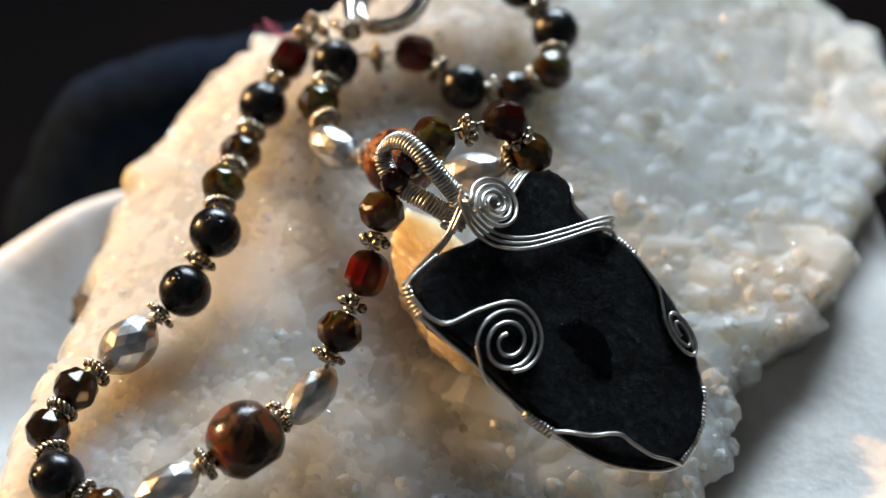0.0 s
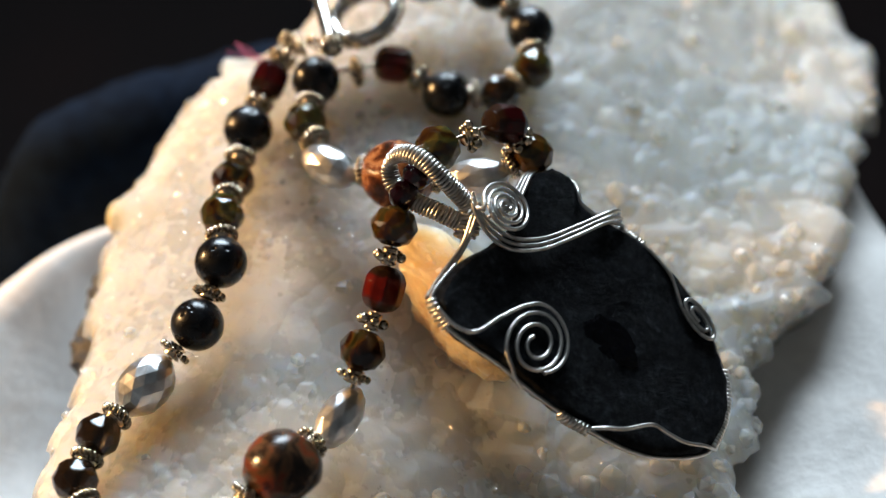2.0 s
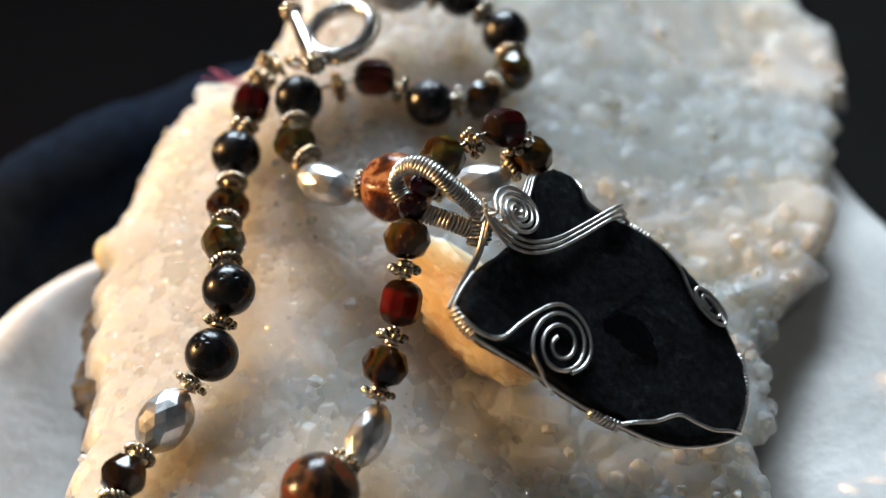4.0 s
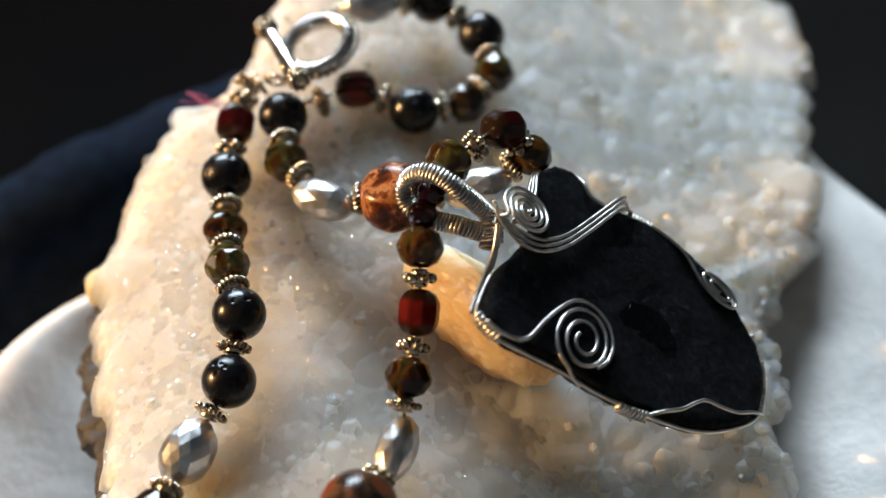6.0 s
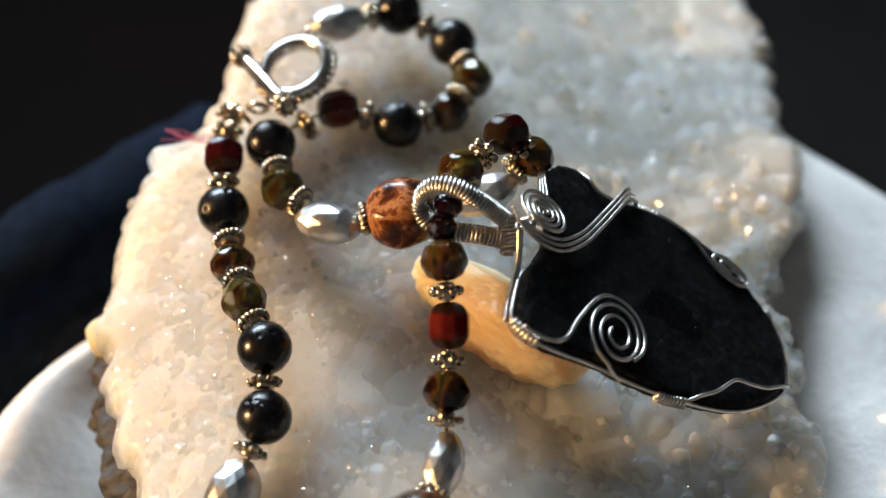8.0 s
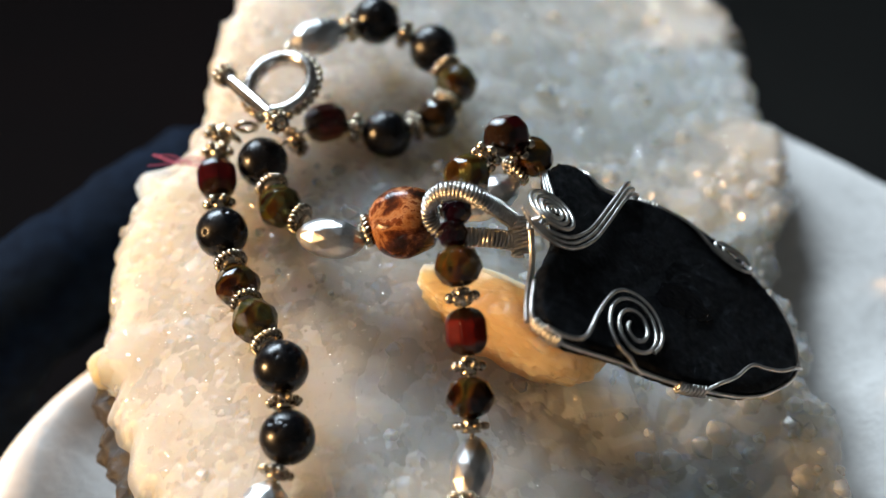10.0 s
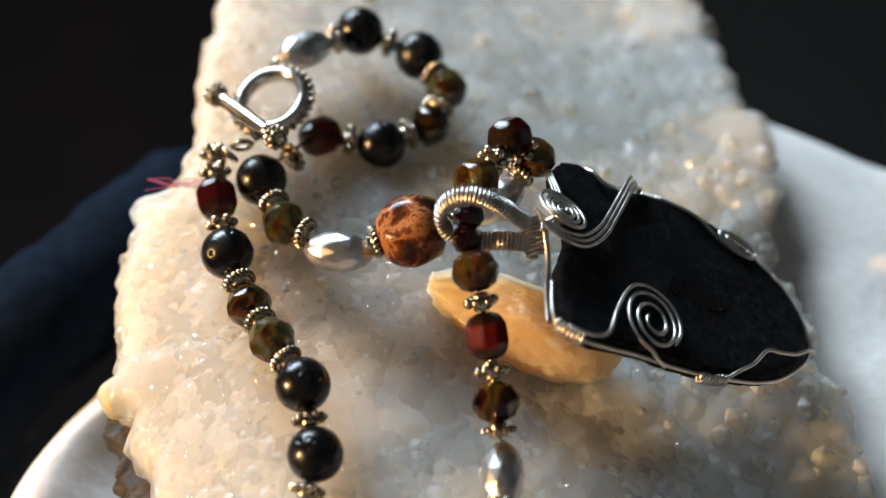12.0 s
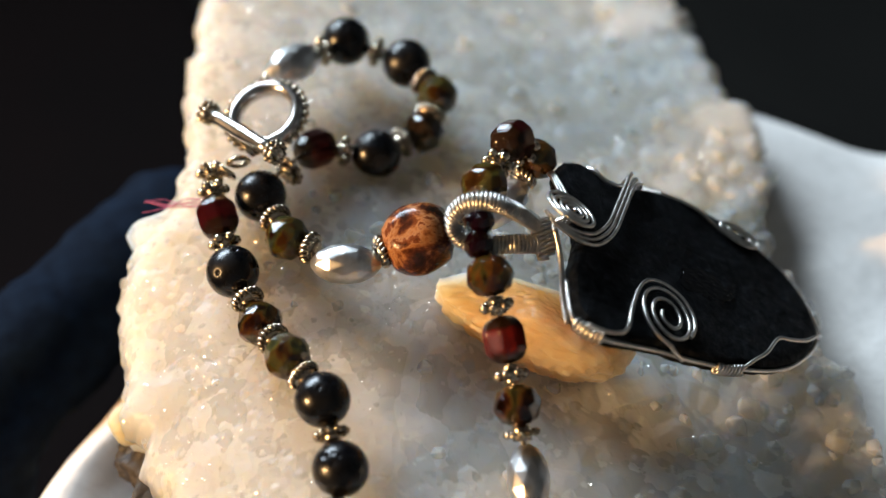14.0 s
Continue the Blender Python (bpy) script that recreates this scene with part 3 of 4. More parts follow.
def build_crystals(slab):
    """Larger single points standing out of the crust."""
    kinds = [crystal_mesh(k) for k in range(9)]
    rng = random.Random(12)
    made = 0
    while made < 290:
        a = rng.uniform(0, 2 * math.pi) if made % 5 < 2 else rng.gauss(-0.5, 0.6)
        s = math.sqrt(rng.uniform(0.0, 1.0)) * 0.985 if made % 4 else rng.uniform(0.955, 0.995)
        r = float(rim_radius(np.array([a]))[0]) * s
        x, y = CX + r * math.cos(a), CY + r * math.sin(a)
        inset = r / max(s, 0.01) * (1 - s)
        z = float(bed_height(np.array([x]), np.array([y]))[0]) - 3.4 * max(0.0, 1 - inset / 3.2) ** 2 - 0.1
        size = min(2.5, max(0.8, rng.lognormvariate(0.35, 0.35)))
        if x < -15:
            size *= 0.55
        lean = Vector((rng.gauss(0, 0.42), rng.gauss(0, 0.42), 1.0))
        if s > 0.9:
            lean += Vector((math.cos(a), math.sin(a), 0)) * 0.8
        m = along((x, y, z - 0.25 * size), lean) @ Matrix.Rotation(rng.uniform(0, 6.3), 4, "Z") @ Matrix.Scale(size, 4)
        part_mesh("crystal", kinds[made % 9], CLEAR_QUARTZ, slab, smooth=False, at=m)
        made += 1


# ---- necklace ----
def ball_mesh(radius, sub=2):
    bm = bmesh.new()
    bmesh.ops.create_icosphere(bm, subdivisions=sub, radius=radius)
    return bm


def lava_mesh(radius, seed):
    """A polished ball with a few pits and its drill hole."""
    bm = bmesh.new()
    bmesh.ops.create_icosphere(bm, subdivisions=5, radius=1.0)
    rng = random.Random(seed)
    pits = [(Vector((rng.gauss(0, 1), rng.gauss(0, 1), rng.gauss(0, 1))).normalized(), rng.uniform(0.05, 0.12)) for _ in range(13)]
    pits += [(Vector((0, 0, 1)), 0.16), (Vector((0, 0, -1)), 0.16)]
    for v in bm.verts:
        p = v.co.normalized()
        d = 0.0
        for q, w in pits:
            g = (p - q).length
            if g < w * (1 + 0.4 * noise.noise(p * 9)):
                d = max(d, 0.075 * (1 - (g / w) ** 3))
        v.co = p * radius * (1 - d + 0.004 * noise.noise(p * 5))
    me = bpy.data.meshes.new("black_bead")
    bm.to_mesh(me)
    bm.free()
    return me


def hull(me):
    """Clean flat facets over the points of a mesh."""
    bm = bmesh.new()
    bm.from_mesh(me)
    made = bmesh.ops.convex_hull(bm, input=bm.verts[:], use_existing_faces=False)
    bmesh.ops.delete(bm, geom=[f for f in bm.faces if f not in set(g for g in made["geom"] if isinstance(g, bmesh.types.BMFace))], context="FACES_ONLY")
    bmesh.ops.dissolve_limit(bm, angle_limit=radians(3), verts=bm.verts[:], edges=bm.edges[:])
    bmesh.ops.recalc_face_normals(bm, faces=bm.faces[:])
    bm.to_mesh(me)
    bm.free()
    return me


def faceted_mesh(name, radius, half, sides=10):
    """A fire-polished bead: rings of flat facets."""
    return softened(hull(lathe(name, [(0.34 * radius, -half), (0.76 * radius, -0.74 * half), (radius, -0.04 * half), (0.97 * radius, 0.2 * half), (0.74 * radius, 0.76 * half), (0.34 * radius, half)], sides, 1.0)), 0.09)


def barrel_mesh(name, radius, half, sides=9):
    """A cut barrel bead: flat sides with facets at both ends."""
    return softened(lathe(name, [(0.35 * radius, -half), (0.74 * radius, -0.84 * half), (0.95 * radius, -0.55 * half), (radius, -0.4 * half), (radius, 0.4 * half), (0.95 * radius, 0.55 * half), (0.74 * radius, 0.84 * half), (0.35 * radius, half)], sides, 0.0), 0.18)


def oval_mesh(name, radius, half, sides=13):
    """A hammered oval: many small, uneven facets."""
    rng = random.Random(4)
    me = lathe(name, [(radius * math.sqrt(max(0.03, 1 - abs(k) ** 1.8)), k * half) for k in (-1, -0.9, -0.68, -0.42, -0.14, 0.14, 0.42, 0.68, 0.9, 1)], sides, 1.0)
    for v in me.vertices:
        v.co *= rng.uniform(0.965, 1.02)
    return softened(hull(me), 0.12)


def nugget_mesh(name, radius, half, seed):
    bm = bmesh.new()
    bmesh.ops.create_icosphere(bm, subdivisions=4, radius=1.0)
    rng = random.Random(seed)
    cuts = [(Vector((rng.gauss(0, 1), rng.gauss(0, 1), rng.gauss(0, 0.5))).normalized(), rng.uniform(0.86, 0.95)) for _ in range(11)]
    cuts += [(Vector((0, 0, 1)), 0.86), (Vector((0, 0, -1)), 0.86)]
    for v in bm.verts:
        p = v.co.normalized()
        s = 1.0
        for q, d in cuts:
            k = p.dot(q)
            if k > 0.05:
                s = min(s, d / k)
        v.co = Vector((p.x * radius, p.y * radius, p.z * half)) * s * 1.06
    me = bpy.data.meshes.new(name)
    bm.to_mesh(me)
    bm.free()
    return me


GRANULE = {}


def granule(radius):
    """One shared small ball mesh per size (mm)."""
    if radius not in GRANULE:
        bm = ball_mesh(radius * MM, 2)
        me = bpy.data.meshes.new("granule")
        bm.to_mesh(me)
        bm.free()
        GRANULE[radius] = me
    return GRANULE[radius]


def ring_of_granules(parent, radius, count, size, z=0.0, slant=0.0):
    """Balls round a spacer; with a slant they become the long strands of a twisted rope."""
    long = Matrix.Diagonal((1.0, 0.72, 1.55, 1.0)) if slant else Matrix.Identity(4)
    for k in range(count):
        a = 2 * math.pi * k / count
        at = Matrix.Rotation(a, 4, "Z") @ Matrix.Translation((radius * MM, 0, z * MM)) @ Matrix.Rotation(slant, 4, "X") @ long
        part_mesh("granule", granule(size), ANTIQUE, parent, at=at)


def turned(name, profile, sides=18):
    return lathe(name, [(r * MM, z * MM) for r, z in profile], sides)


# name, body, ring radius, number and size of the granules (mm), slant of the strands
SPACERS = {
    "r": ("rope_spacer", turned("rope_spacer", [(0.8, -1.25), (1.35, -1.2), (1.45, -0.95), (1.25, -0.8), (1.7, -0.65), (1.85, -0.3), (1.85, 0.3), (1.7, 0.65), (1.25, 0.8), (1.45, 0.95), (1.35, 1.2), (0.8, 1.25)]), 2.1, 17, 0.52, 0.5),
    "f": ("flower_spacer", turned("flower_spacer", [(0.7, -1.3), (1.15, -1.25), (1.25, -1.05), (0.95, -0.75), (1.3, -0.6), (1.3, 0.6), (0.95, 0.75), (1.25, 1.05), (1.15, 1.25), (0.7, 1.3)], 16), 1.8, 6, 0.80, 0.0),
    "d": ("disc_spacer", turned("disc_spacer", [(0.8, -1.1), (1.5, -0.9), (1.1, -0.45), (1.6, 0.0), (1.1, 0.45), (1.5, 0.9), (0.8, 1.1)]), 2.15, 11, 0.56, 0.0),
}


def put_spacer(necklace, key, at):
    name, me, radius, count, size, slant = SPACERS[key]
    ob = part_mesh(name, me, ANTIQUE, necklace, "antiqued metal spacer", at=at)
    ring_of_granules(ob, radius, count, size, 0.0, slant)


BEADS = {
    "black": ("black_bead", [lava_mesh(4.0 * MM, k) for k in range(4)], LAVA, 4.0),
    "green": ("green_bead", [faceted_mesh("green_bead", 3.55 * MM, 3.0 * MM)], GREEN_GLASS, 3.0),
    "brown": ("brown_bead", [faceted_mesh("brown_bead", 3.55 * MM, 2.9 * MM)], BROWN_GLASS, 2.9),
    "dark": ("dark_bead", [faceted_mesh("dark_bead", 3.45 * MM, 3.0 * MM)], DARK_GLASS, 3.0),
    "red": ("red_bead", [barrel_mesh("red_bead", 3.1 * MM, 3.4 * MM)], RED_GLASS, 3.5),
    "maroon": ("red_bead", [barrel_mesh("maroon_bead", 3.1 * MM, 3.4 * MM)], MAROON_GLASS, 3.5),
    "silver": ("silver_bead", [oval_mesh("silver_bead", 4.0 * MM, 5.4 * MM)], SILVER_BEAD, 5.4),
    "slim": ("silver_bead", [softened(hull(lathe("slim_bead", [(r * MM, z * MM) for r, z in ((0.6, -5.3), (1.9, -4.2), (2.85, -2.2), (3.1, 0.0), (2.85, 2.2), (1.9, 4.2), (0.6, 5.3))], 11, 1.0)), 0.10)], SILVER_BEAD, 5.3),
    "jasper": ("jasper_bead", [nugget_mesh("jasper_bead", 5.25 * MM, 5.7 * MM, 5)], JASPER, 5.5),
    "dark_jasper": ("jasper_bead", [nugget_mesh("dark_jasper_bead", 5.3 * MM, 5.5 * MM, 9)], DARK_JASPER, 5.4),
    "garnet": ("garnet_bead", [faceted_mesh("garnet_bead", 2.3 * MM, 2.0 * MM, 10)], GARNET, 2.0),
}
LABELS = {"black": "polished black lava stone bead", "green": "faceted mottled green glass bead", "brown": "faceted amber brown glass bead", "dark": "faceted dark bronze glass bead", "red": "cut ruby red glass barrel bead", "maroon": "cut dark maroon glass barrel bead", "silver": "faceted silvered oval bead", "slim": "slim silvered oval bead", "jasper": "large orange and red-brown jasper bead", "dark_jasper": "large dark brown and red jasper bead", "garnet": "small dark garnet bead"}

# bead kind, place (mm), spacer that follows it
STRAND_CLASP = [
    ("slim", (-7.4, 48.2, 40.4), "f"), ("black", (3.0, 52.2, 38.0), "f"), ("black", (11.2, 45.8, 35.3), "r"), ("green", (13.2, 37.6, 34.3), "r"),
    ("dark", (8.6, 32.6, 32.4), "r"), ("black", (-0.1, 31.3, 32.1), "f"), ("maroon", (-9.5, 33.6, 35.2), "d"), ("black", (-20.9, 26.6, 36.2), "r"),
    ("green", (-20.0, 16.7, 36.2), "r"), ("slim", (-13.7, 8.3, 36.0), "r"), ("jasper", (-2.2, 7.4, 37.2), "d"), ("slim", (10.3, 6.2, 40.2), "r"),
    ("brown", (18.2, 10.4, 42.8), "f"), ("maroon", (14.2, 9.8, 49.0), "f"), ("green", (6.0, 1.2, 51.1), ""), ("garnet", (3.6, -2.4, 48.6), ""),
    ("garnet", (2.2, -5.3, 47.0), ""), ("brown", (1.8, -10.0, 45.4), "f"), ("red", (1.3, -16.2, 38.3), "f"), ("brown", (-0.3, -24.0, 33.3), "d"),
    ("slim", (-2.2, -32.0, 26.9), "d"), ("dark_jasper", (-7.2, -43.9, 29.6), "r"), ("slim", (-15.5, -53.5, 27.0), "r"),
]
STRAND_BAR = [
    ("maroon", (-28.4, 24.8, 36.5), "f"), ("black", (-29.4, 15.3, 34.4), "r"), ("brown", (-28.8, 4.7, 33.7), "r"), ("green", (-27.5, -4.4, 35.8), "r"),
    ("black", (-25.3, -12.7, 34.5), "d"), ("black", (-26.5, -22.3, 30.9), "d"), ("silver", (-32.2, -31.8, 26.7), "r"), ("dark", (-36.2, -41.5, 26.4), "r"),
    ("dark", (-37.2, -48.9, 25.4), "r"), ("black", (-32.4, -55.6, 24.5), "r"), ("brown", (-24.0, -57.6, 23.5), "r"),
]


def string_strand(necklace, strand, seed):
    rng = random.Random(seed)
    pts = [Vector(p) for _, p, _ in strand]
    for k, (kind, p, spacer) in enumerate(strand):
        name, meshes, mat, half = BEADS[kind]
        a, b = pts[max(k - 1, 0)], pts[min(k + 1, len(pts) - 1)]
        axis = (b - a).normalized()
        m = along(p, axis) @ Matrix.Rotation(rng.uniform(0, 6.3), 4, "Z")
        part_mesh(name, meshes[k % len(meshes)], mat, necklace, LABELS[kind], smooth=kind in ("black", "jasper", "dark_jasper"), at=m)
        if spacer and k + 1 < len(strand):
            step = b - pts[k]
            nxt = BEADS[strand[k + 1][0]][3]
            at = pts[k] + step.normalized() * (half + max(0.0, step.length - half - nxt) / 2)
            put_spacer(necklace, spacer, along(at, step))
    cord = smooth_line([p * MM for p in pts], 4)
    part_mesh("cord", tube("cord", cord, 0.35 * MM, 6), ANTIQUE, necklace, "thin dark beading wire")


def build_clasp(necklace):
    # ring with a beaded rim
    ring_at = along((-15.4, 38.6, 40.4), (-0.25, -0.12, 0.96))
    a = np.linspace(0, 2 * math.pi, 48, endpoint=False)
    rows = []
    for w in a:
        c = np.array([math.cos(w), math.sin(w), 0])
        rows.append([c * (5.2 + 1.05 * math.cos(q)) + np.array([0, 0, 1.5 * math.sin(q)]) for q in np.linspace(0, 2 * math.pi, 12, endpoint=False)])
    rows.append(rows[0])
    ring = from_grid("clasp_ring", np.array(rows) * MM, True, False)
    ring = part_mesh("clasp_ring", ring, POLISHED, necklace, "polished silver toggle ring", at=ring_at)
    ring_of_granules(ring, 6.5, 30, 0.62)
    loop = tube("ring_loop", [(1.5 * MM * math.cos(w), 1.5 * MM * math.sin(w), 0) for w in np.linspace(0, 2 * math.pi, 24)], 0.5 * MM, 8)
    part_mesh("ring_loop", loop, ANTIQUE, necklace, at=along((-12.0, 45.6, 40.3), (0.4, -0.6, 0.7)))
    # toggle bar
    a0, a1 = Vector((-23.8, 41.1, 42.4)), Vector((-17.6, 26.8, 44.2))
    bar = lathe("toggle_bar", [(1.0 * MM, -6.6 * MM), (1.25 * MM, -6.4 * MM), (1.05 * MM, -5.0 * MM), (1.25 * MM, 0.0), (1.05 * MM, 5.0 * MM), (1.25 * MM, 6.4 * MM), (1.0 * MM, 6.6 * MM)], 16)
    mid = along((a0 + a1) / 2, a1 - a0)
    part_mesh("toggle_bar", bar, POLISHED, necklace, "polished silver toggle bar", at=mid)
    for s, e in ((-1, a0), (1, a1)):
        knob = part("bar_knob", ball_mesh(1.35 * MM, 3), ANTIQUE, necklace, "granulated end of the bar", at=along(e, a1 - a0))
        ring_of_granules(knob, 1.45, 9, 0.5, 0.5)
        ring_of_granules(knob, 1.5, 9, 0.5, -0.5)
    for p, ax in (((-20.4, 33.2, 40.4), (1, 0.2, 0.5)), ((-22.2, 32.4, 38.8), (0.2, 1, 0.3)), ((-24.6, 31.6, 38.4), (0.9, 0.5, 0.4))):
        link = tube("jump_ring", [(1.6 * MM * math.cos(w), 1.3 * MM * math.sin(w), 0) for w in np.linspace(0, 2 * math.pi, 20)], 0.42 * MM, 8)
        part_mesh("jump_ring", link, ANTIQUE, necklace, at=along(p, ax))
    put_spacer(necklace, "f", along((-26.6, 32.6, 38.0), (0.3, 1, 0)))
    put_spacer(necklace, "f", along((-27.4, 29.6, 37.3), (0.2, 1, 0.1)))
    # loose thread ends
    for k in range(5):
        rng = random.Random(40 + k)
        line = smooth_line([Vector(q) * MM for q in ((-27.2, 29.2 - 0.4 * k, 36.5), (-31 + rng.uniform(-1, 1), 30.5 + rng.uniform(-1, 1), 35.5 + rng.uniform(-0.7, 1)), (-34.5, 32.5 + rng.uniform(-1.2, 1.2), 34.6), (-37.5 + rng.uniform(-1.5, 1), 34 + rng.uniform(-1.6, 1.4), 34.4))], 8)
        part_mesh("thread_end", tube("thread_end", line, 0.09 * MM, 5), THREAD, necklace, "frayed plum thread end")


NECKLACE = tagged(new("necklace"), "beaded necklace of black lava and glass beads with silver toggle", "necklace")
string_strand(NECKLACE, STRAND_CLASP, 3)
string_strand(NECKLACE, STRAND_BAR, 9)
build_clasp(NECKLACE)


# ---- pendant ----
PU, PV, PN = Vector((0.8632, 0.0918, -0.4965)), Vector((0.0, 0.9833, 0.1818)), Vector((0.5049, -0.157, 0.8488))
PENDANT_AT = Matrix.Translation((0.0347, -0.0137, 0.0318)) @ Matrix((PU, PV, PN)).transposed().to_4x4()
PENDANT = tagged(new("pendant"), "wire-wrapped black rough stone pendant with silver spirals", "pendant")
PENDANT.matrix_basis = PENDANT_AT
STONE_EDGE = [(-25.5, 1.8), (-27.9, -4.8), (-24.9, -7.8), (-21.6, -9.0), (-15.2, -10.6), (-8.8, -12.8), (-0.9, -14.5), (6.4, -15.2), (12.3, -14.2), (19.0, -10.8), (21.1, -5.3), (20.4, 1.0), (17.8, 5.7), (15.3, 9.5), (10.8, 13.3), (5.5, 16.2), (1.6, 17.8), (-3.2, 18.5), (-8.5, 19.9), (-10.8, 22.8), (-12.5, 23.5), (-14.9, 23.1), (-17.3, 21.0), (-17.9, 18.1), (-18.1, 14.5), (-19.4, 9.8), (-22.1, 6.0)]


def build_stone():
    edge = smooth_line([(x, y, 0) for x, y in STONE_EDGE], 10, True)[:, :2][::-1]
    mid = np.array([-5.0, 2.0])
    rows = []
    shape = [(s, 0.0) for s in np.linspace(0.02, 0.955, 48)] + [(0.975, -0.2), (0.992, -0.6), (1.0, -1.2), (1.0, -2.2), (0.99, -2.9), (0.96, -3.3), (0.80, -3.4), (0.3, -3.4)]
    for s, z in shape:
        p = mid + (edge - mid) * s
        rough = [0.4 * noise.noise(Vector((x * 0.16, y * 0.16, 2.0))) + 0.14 * noise.noise(Vector((x * 0.5, y * 0.6, 7.0))) + 0.05 * noise.noise(Vector((x * 1.5, y * 1.6, 4.0))) for x, y in p]
        side = 1 + (np.array([0.014 * noise.noise(Vector((x * 0.5, y * 0.5, z))) + 0.010 * noise.noise(Vector((x * 1.3, y * 1.3, z))) for x, y in p]) if s > 0.95 else 0)
        q = mid + (p - mid) * (np.asarray(side)[:, None] if np.ndim(side) else side)
        rows.append(np.column_stack([q, z + np.array(rough) * (1 if z > -4 else 0.3)]))
    return part_mesh("stone", from_grid("stone", np.array(rows) * MM, True, True), STONE, PENDANT, "flat rough black stone")


build_stone()


def wire(name, points, lift=0.50, radius=0.30, steps=8, label="", parent=PENDANT):
    line = smooth_line([(p[0], p[1], p[2] if len(p) > 2 else lift) for p in points], steps) * MM
    return part_mesh(name, tube(name, line, radius * MM, 8), SILVER, parent, label)


def spiral(c, axes, turns, start, inner, lift, sense=1, lean=(0.0, 0.0)):
    """Points of a flat oval spiral from outside to the middle. axes: two half axes as vectors; lean: its fall along each way."""
    out = []
    n = int(turns * 12)
    (ax, ay), (bx, by) = axes
    for k in range(n + 1):
        s = 1 - (1 - inner) * k / n
        w = start + sense * turns * 2 * math.pi * k / n
        dx, dy = s * (ax * math.cos(w) + bx * math.sin(w)), s * (ay * math.cos(w) + by * math.sin(w))
        out.append((c[0] + dx, c[1] + dy, lift - lean[0] * dx - lean[1] * dy))
    return out


# large spiral on the lower half
wire("wire_spiral", [(-12.0, -12.9, -0.9), (-13.2, -12.5, -0.2), (-14.2, -11.9, 0.4)] + spiral((-11.8, -6.3), ((4.55, 2.6), (-1.6, 5.2)), 2.3, -2.55, 0.24, 0.75, -1), label="flat silver wire spiral")
wire("wire", [(-27.4, -6.6, 0.0), (-24.3, -8.4, 0.4), (-21.2, -8.1, 0.6), (-18.1, -4.5, 0.7), (-15.2, -1.6, 0.9), (-12.9, -0.2, 1.0), (-10.8, -0.2, 1.0), (-8.8, -1.3, 0.95), (-7.3, -3.5, 0.9), (-7.0, -6.3, 0.85), (-8.0, -8.7, 0.8), (-9.8, -10.2, 0.75)], label="silver wire curving into the spiral")
# spiral beside the bail
wire("wire_spiral", [(-26.9, 8.2, 2.0), (-26.4, 9.4, 2.3)] + spiral((-21.4, 11.8), ((4.1, 2.1), (-1.4, 4.3)), 3.6, 3.2, 0.14, 2.3, -1, (0.17, 0.28)), 1.9, label="flat silver wire spiral beside the bail")
# spiral at the right edge
wire("wire_spiral", [(2.1, 17.4, -0.3), (5.2, 15.6, 0.2), (7.7, 13.6, 0.4), (9.6, 10.4, 0.5)] + spiral((13.3, 8.8), ((3.2, -0.6), (-1.8, 3.0)), 2.2, 3.2, 0.25, 0.6), label="small silver wire spiral at the edge")
# three wires sweeping from the bail across the stone
for k in range(3):
    o = (k - 1) * 0.95 + 0.7
    wire("band_wire", [(-27.3 + 0.2 * k, 11.6 - 0.8 * k, 2.6), (-25.6, 9.4 - o * 0.7, 2.4), (-22.6, 7.9 - o, 2.0), (-18.8, 7.8 - o, 1.5), (-14.3, 10.0 - o, 1.2), (-9.6, 14.2 - o, 1.0), (-4.6, 19.0 - o, 1.2), (-2.6 + 0.5 * k, 20.6 - 1.1 * k, 0.2), (-2.4 + 0.5 * k, 20.9 - 1.1 * k, -3.0)], label="silver band wire")
# wires along the rim
edge_line = [(x * 1.012 + 0.05, y * 1.015, -1.3) for x, y in STONE_EDGE]
wire("rim_wire", edge_line[0:20], radius=0.36, label="silver frame wire round the stone")
wire("wire", [(-0.8, -15.0, -0.8), (1.4, -14.4, 0.5), (4.5, -13.4, 0.7), (8.5, -11.2, 0.8), (11.4, -11.5, 0.7), (14.6, -11.7, 0.6), (17.6, -11.0, 0.5), (20.2, -10.4, -0.6)], label="angled silver wire at the tip")
wire("wire", [(-10.4, 23.0, -1.2), (-10.2, 21.0, 0.4), (-9.2, 18.9, 0.6), (-6.6, 17.9, 0.6), (-4.2, 18.6, 0.4)])
for k in range(3):
    wire("wire", [(-23.4 + 0.8 * k, 9.8 + 0.4 * k, 0.8), (-20.6 + 0.7 * k, 14.6 + 0.2 * k, 0.6), (-18.9 + 0.5 * k, 19.6 + 0.2 * k, -0.4), (-17.2 + 0.4 * k, 22.2 + 0.2 * k, -2.0)])
wire("wire", [(-26.0, 9.0, 1.5), (-25.8, 4.6, -0.6), (-27.2, 0.0, -2.0), (-28.6, -4.6, -2.4)], radius=0.30)
wire("wire", [(-25.3, 9.4, 1.2), (-25.2, 4.8, -0.9), (-26.5, 0.2, -2.2), (-28.0, -4.4, -2.6)], radius=0.30)


def coil(name, pts, wide, high, pitch, radius, up, label=""):
    line = smooth_line(pts, 10)
    part_mesh(name, tube(name, helix(line, wide, high, pitch, up) * MM, radius * MM, 6), SILVER, PENDANT, label)


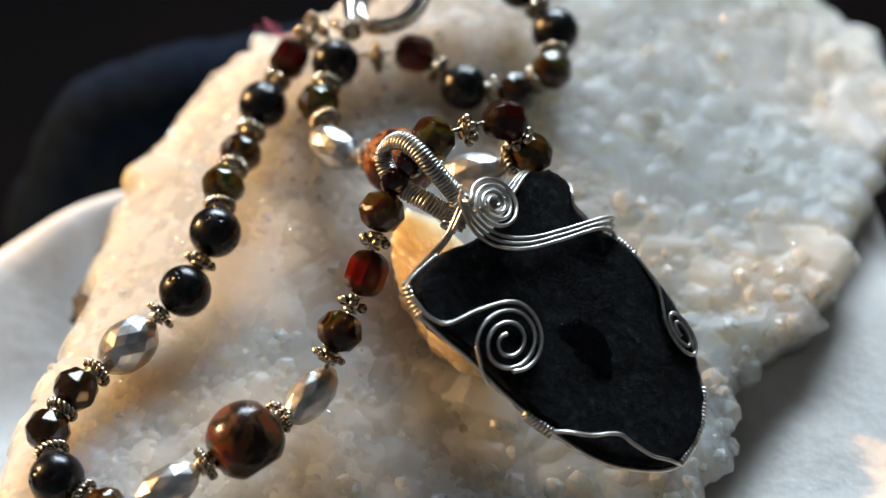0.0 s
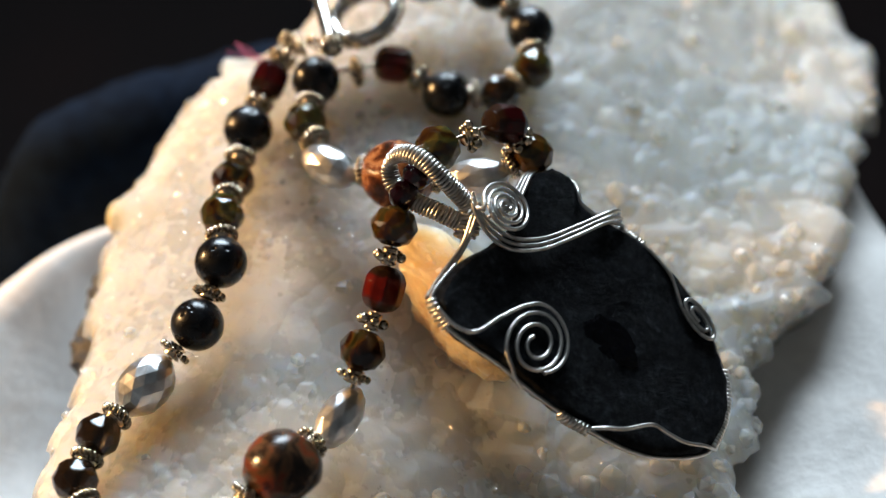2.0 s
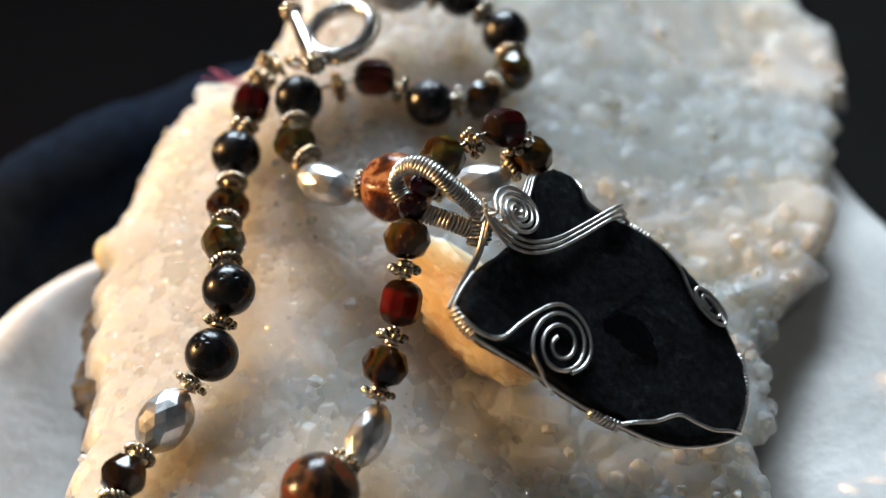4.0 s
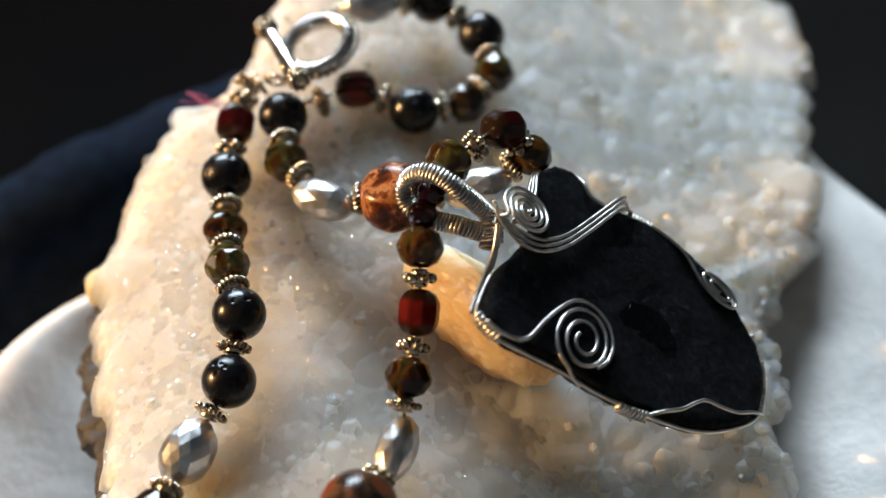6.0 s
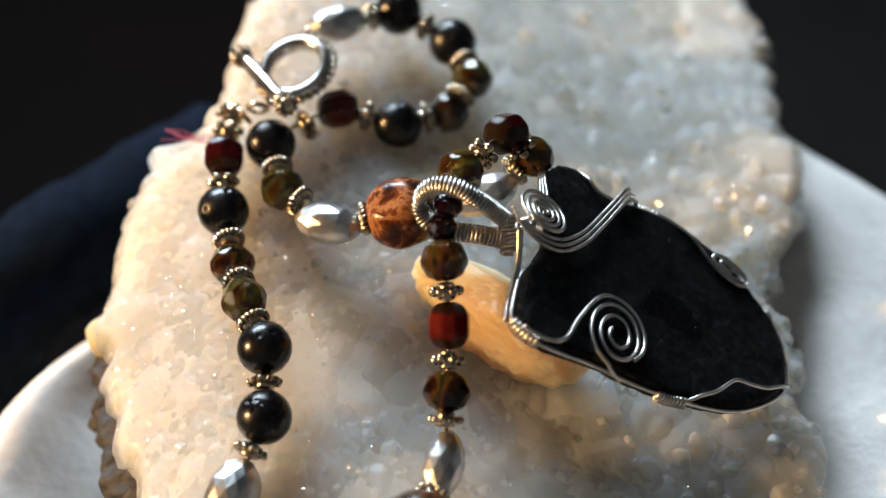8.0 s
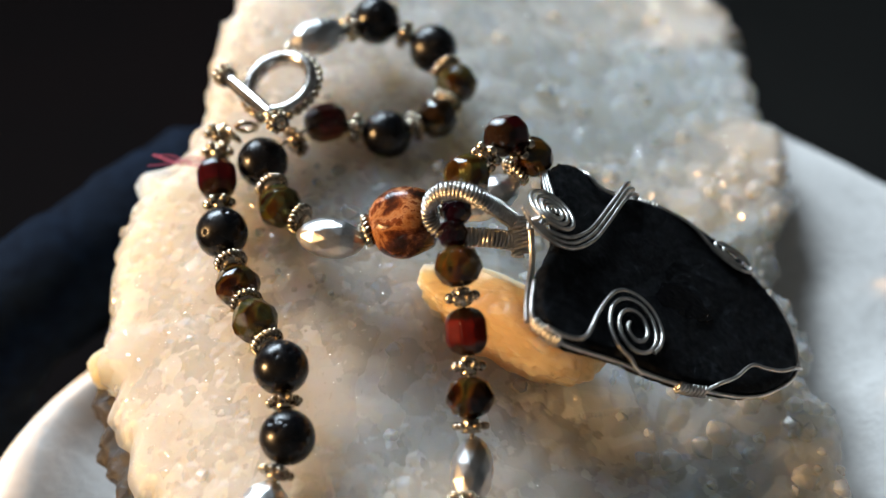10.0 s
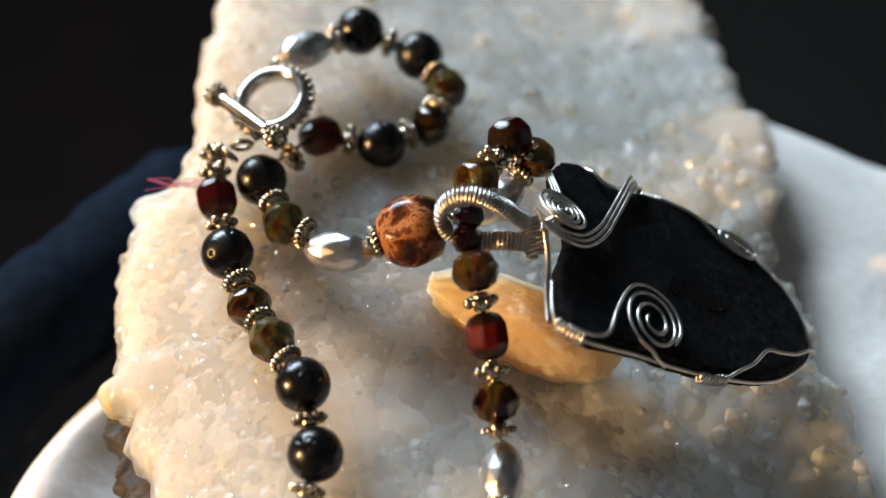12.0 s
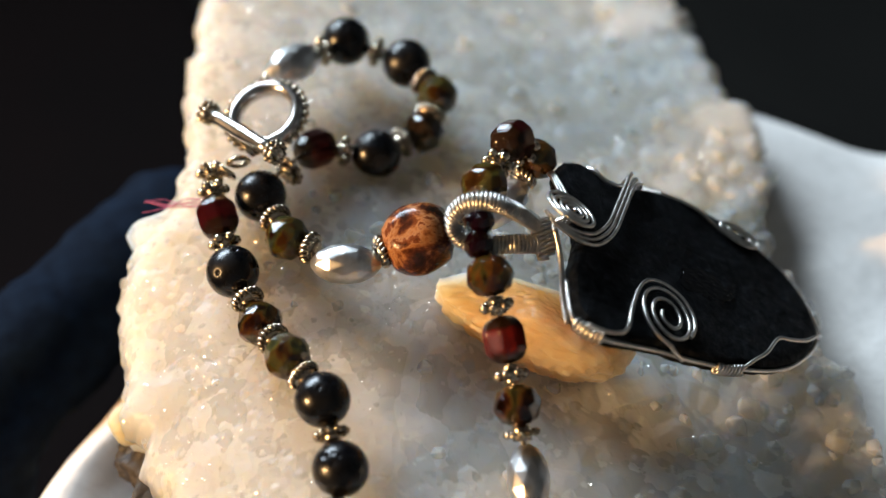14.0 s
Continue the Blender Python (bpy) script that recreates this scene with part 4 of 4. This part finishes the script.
coil("wire_coil", [(20.2, 3.0, -1.7), (21.3, -1.0, -1.7), (21.3, -5.3, -1.7), (19.8, -10.2, -1.3)], 0.55, 0.95, 0.62, 0.28, (0, 0, 1), "tight silver coil on the rim")
coil("wire_coil", [(-5.2, -14.0, -1.7), (-3.2, -14.5, -1.7), (-0.4, -15.0, -1.3)], 0.55, 0.95, 0.62, 0.28, (0, 0, 1), "tight silver coil on the rim")
coil("wire_coil", [(-28.1, -5.2, -1.6), (-26.2, -7.2, -1.5), (-24.6, -8.3, -1.2)], 0.6, 1.0, 0.7, 0.28, (0, 0, 1), "tight silver coil on the rim")
coil("wire_coil", [(-1.8, 18.7, -1.7), (0.8, 18.3, -1.7), (3.0, 17.5, -1.3)], 0.55, 0.95, 0.65, 0.28, (0, 0, 1), "tight silver coil on the rim")


def build_bail():
    back = PENDANT_AT.inverted()
    world_pts = [(12.6, -4.4, 44.6), (10.6, -4.4, 47.4), (8.0, -4.2, 50.6), (4.9, -3.0, 52.6), (1.8, -1.9, 52.4), (-0.5, -1.9, 50.2), (0.2, -3.6, 47.6), (3.4, -5.6, 46.6), (7.6, -6.6, 46.0), (11.8, -6.6, 43.8)]
    pts = [tuple((back @ (Vector(p) * MM)) / MM) for p in world_pts]
    line = smooth_line(pts, 10)
    core = part_mesh("bail", tube("bail", line * MM, 0.55 * MM, 10), ANTIQUE, PENDANT, "silver wire bail loop")
    side = tuple((back.to_3x3() @ Vector((0.30, 0.86, 0.40))))
    part_mesh("bail_coil", tube("bail_coil", helix(line, 0.75, 1.25, 0.56, side) * MM, 0.26 * MM, 7), SILVER, core, "tight coil wound along the bail")
    for k, (p, q) in enumerate((((12.4, -7.8, 43.2), (12.8, -3.2, 45.6)), ((11.4, -8.2, 42.8), (11.9, -3.4, 46.2)))):
        a, b = [back @ (Vector(w) * MM) / MM for w in (p, q)]
        part_mesh("binding", tube("binding", helix(smooth_line([tuple(a), tuple((a + b) / 2), tuple(b)], 8), 1.3, 1.0, 0.62) * MM, 0.3 * MM, 6), SILVER, core, "binding wire at the foot of the bail")


build_bail()


def build_set_crystal():
    bm = bmesh.new()
    bmesh.ops.create_icosphere(bm, subdivisions=4, radius=1.0)
    for v in bm.verts:
        p = v.co.copy()
        k = 1 + 0.30 * noise.noise(p * 1.5 + Vector((3, 1, 2))) + 0.16 * noise.noise(p * 4.0)
        v.co = Vector((p.x * 4.4 * k, p.y * 3.0 * k, p.z * 0.34 * k + 0.10 * noise.noise(p * 6.0)))
    bm.transform(Matrix.Translation((-0.0, -0.6, 0)) @ Matrix.Rotation(radians(-18), 4, "Z"))
    bm.transform(Matrix.Scale(MM, 4))
    part("set_crystal", bm, TOURMALINE, PENDANT, "shiny black crystal set in the stone", smooth=False)


build_set_crystal()
build_crystals(SLAB)


def build_tiny_points(slab):
    """Countless tiny bright quartz points scattered over the crust."""
    rng = np.random.default_rng(21)
    n = 4000
    a = np.where(rng.uniform(0, 1, n) < 0.6, rng.normal(math.pi * 1.08, 0.45, n), rng.uniform(0, 2 * math.pi, n))
    q = np.sqrt(rng.uniform(0, 1, n)) * 0.99
    rim = rim_radius(a)
    x, y = CX + rim * q * np.cos(a), CY + rim * q * np.sin(a)
    drop = 3.4 * np.clip(1 - rim * (1 - q) / 3.2, 0, 1) ** 2
    z = bed_height(x, y) - drop + crust(x, y)[0] - 0.30
    verts, faces = [], []
    for k in range(n):
        size = rng.uniform(0.12, 0.36) * (1.0 if x[k] < -10 else 1.4)
        turn = Euler((rng.normal(0, 0.8), rng.normal(0, 0.8), rng.uniform(0, 6.3))).to_matrix()
        base = len(verts)
        for ring, (r, h) in enumerate(((1.0, -0.9), (1.0, 0.15), (0.25, 0.75))):
            for w in range(6):
                p = turn @ Vector((1.3 * r * math.cos(w * math.pi / 3), 0.6 * r * math.sin(w * math.pi / 3), h)) * size
                verts.append(((x[k] + p.x) * MM, (y[k] + p.y) * MM, (z[k] + p.z) * MM))
        for ring in (0, 6):
            for w in range(6):
                u = (w + 1) % 6
                faces.append((base + ring + w, base + ring + u, base + ring + 6 + u, base + ring + 6 + w))
        faces.append(tuple(base + 12 + w for w in range(6)))
    me = bpy.data.meshes.new("tiny_points")
    me.from_pydata(verts, [], faces)
    me.update()
    ob = part_mesh("tiny_points", me, GLITTER_QUARTZ, slab, "tiny glittering quartz points", smooth=False)
    ob["kind"] = "stuff"


build_tiny_points(SLAB)
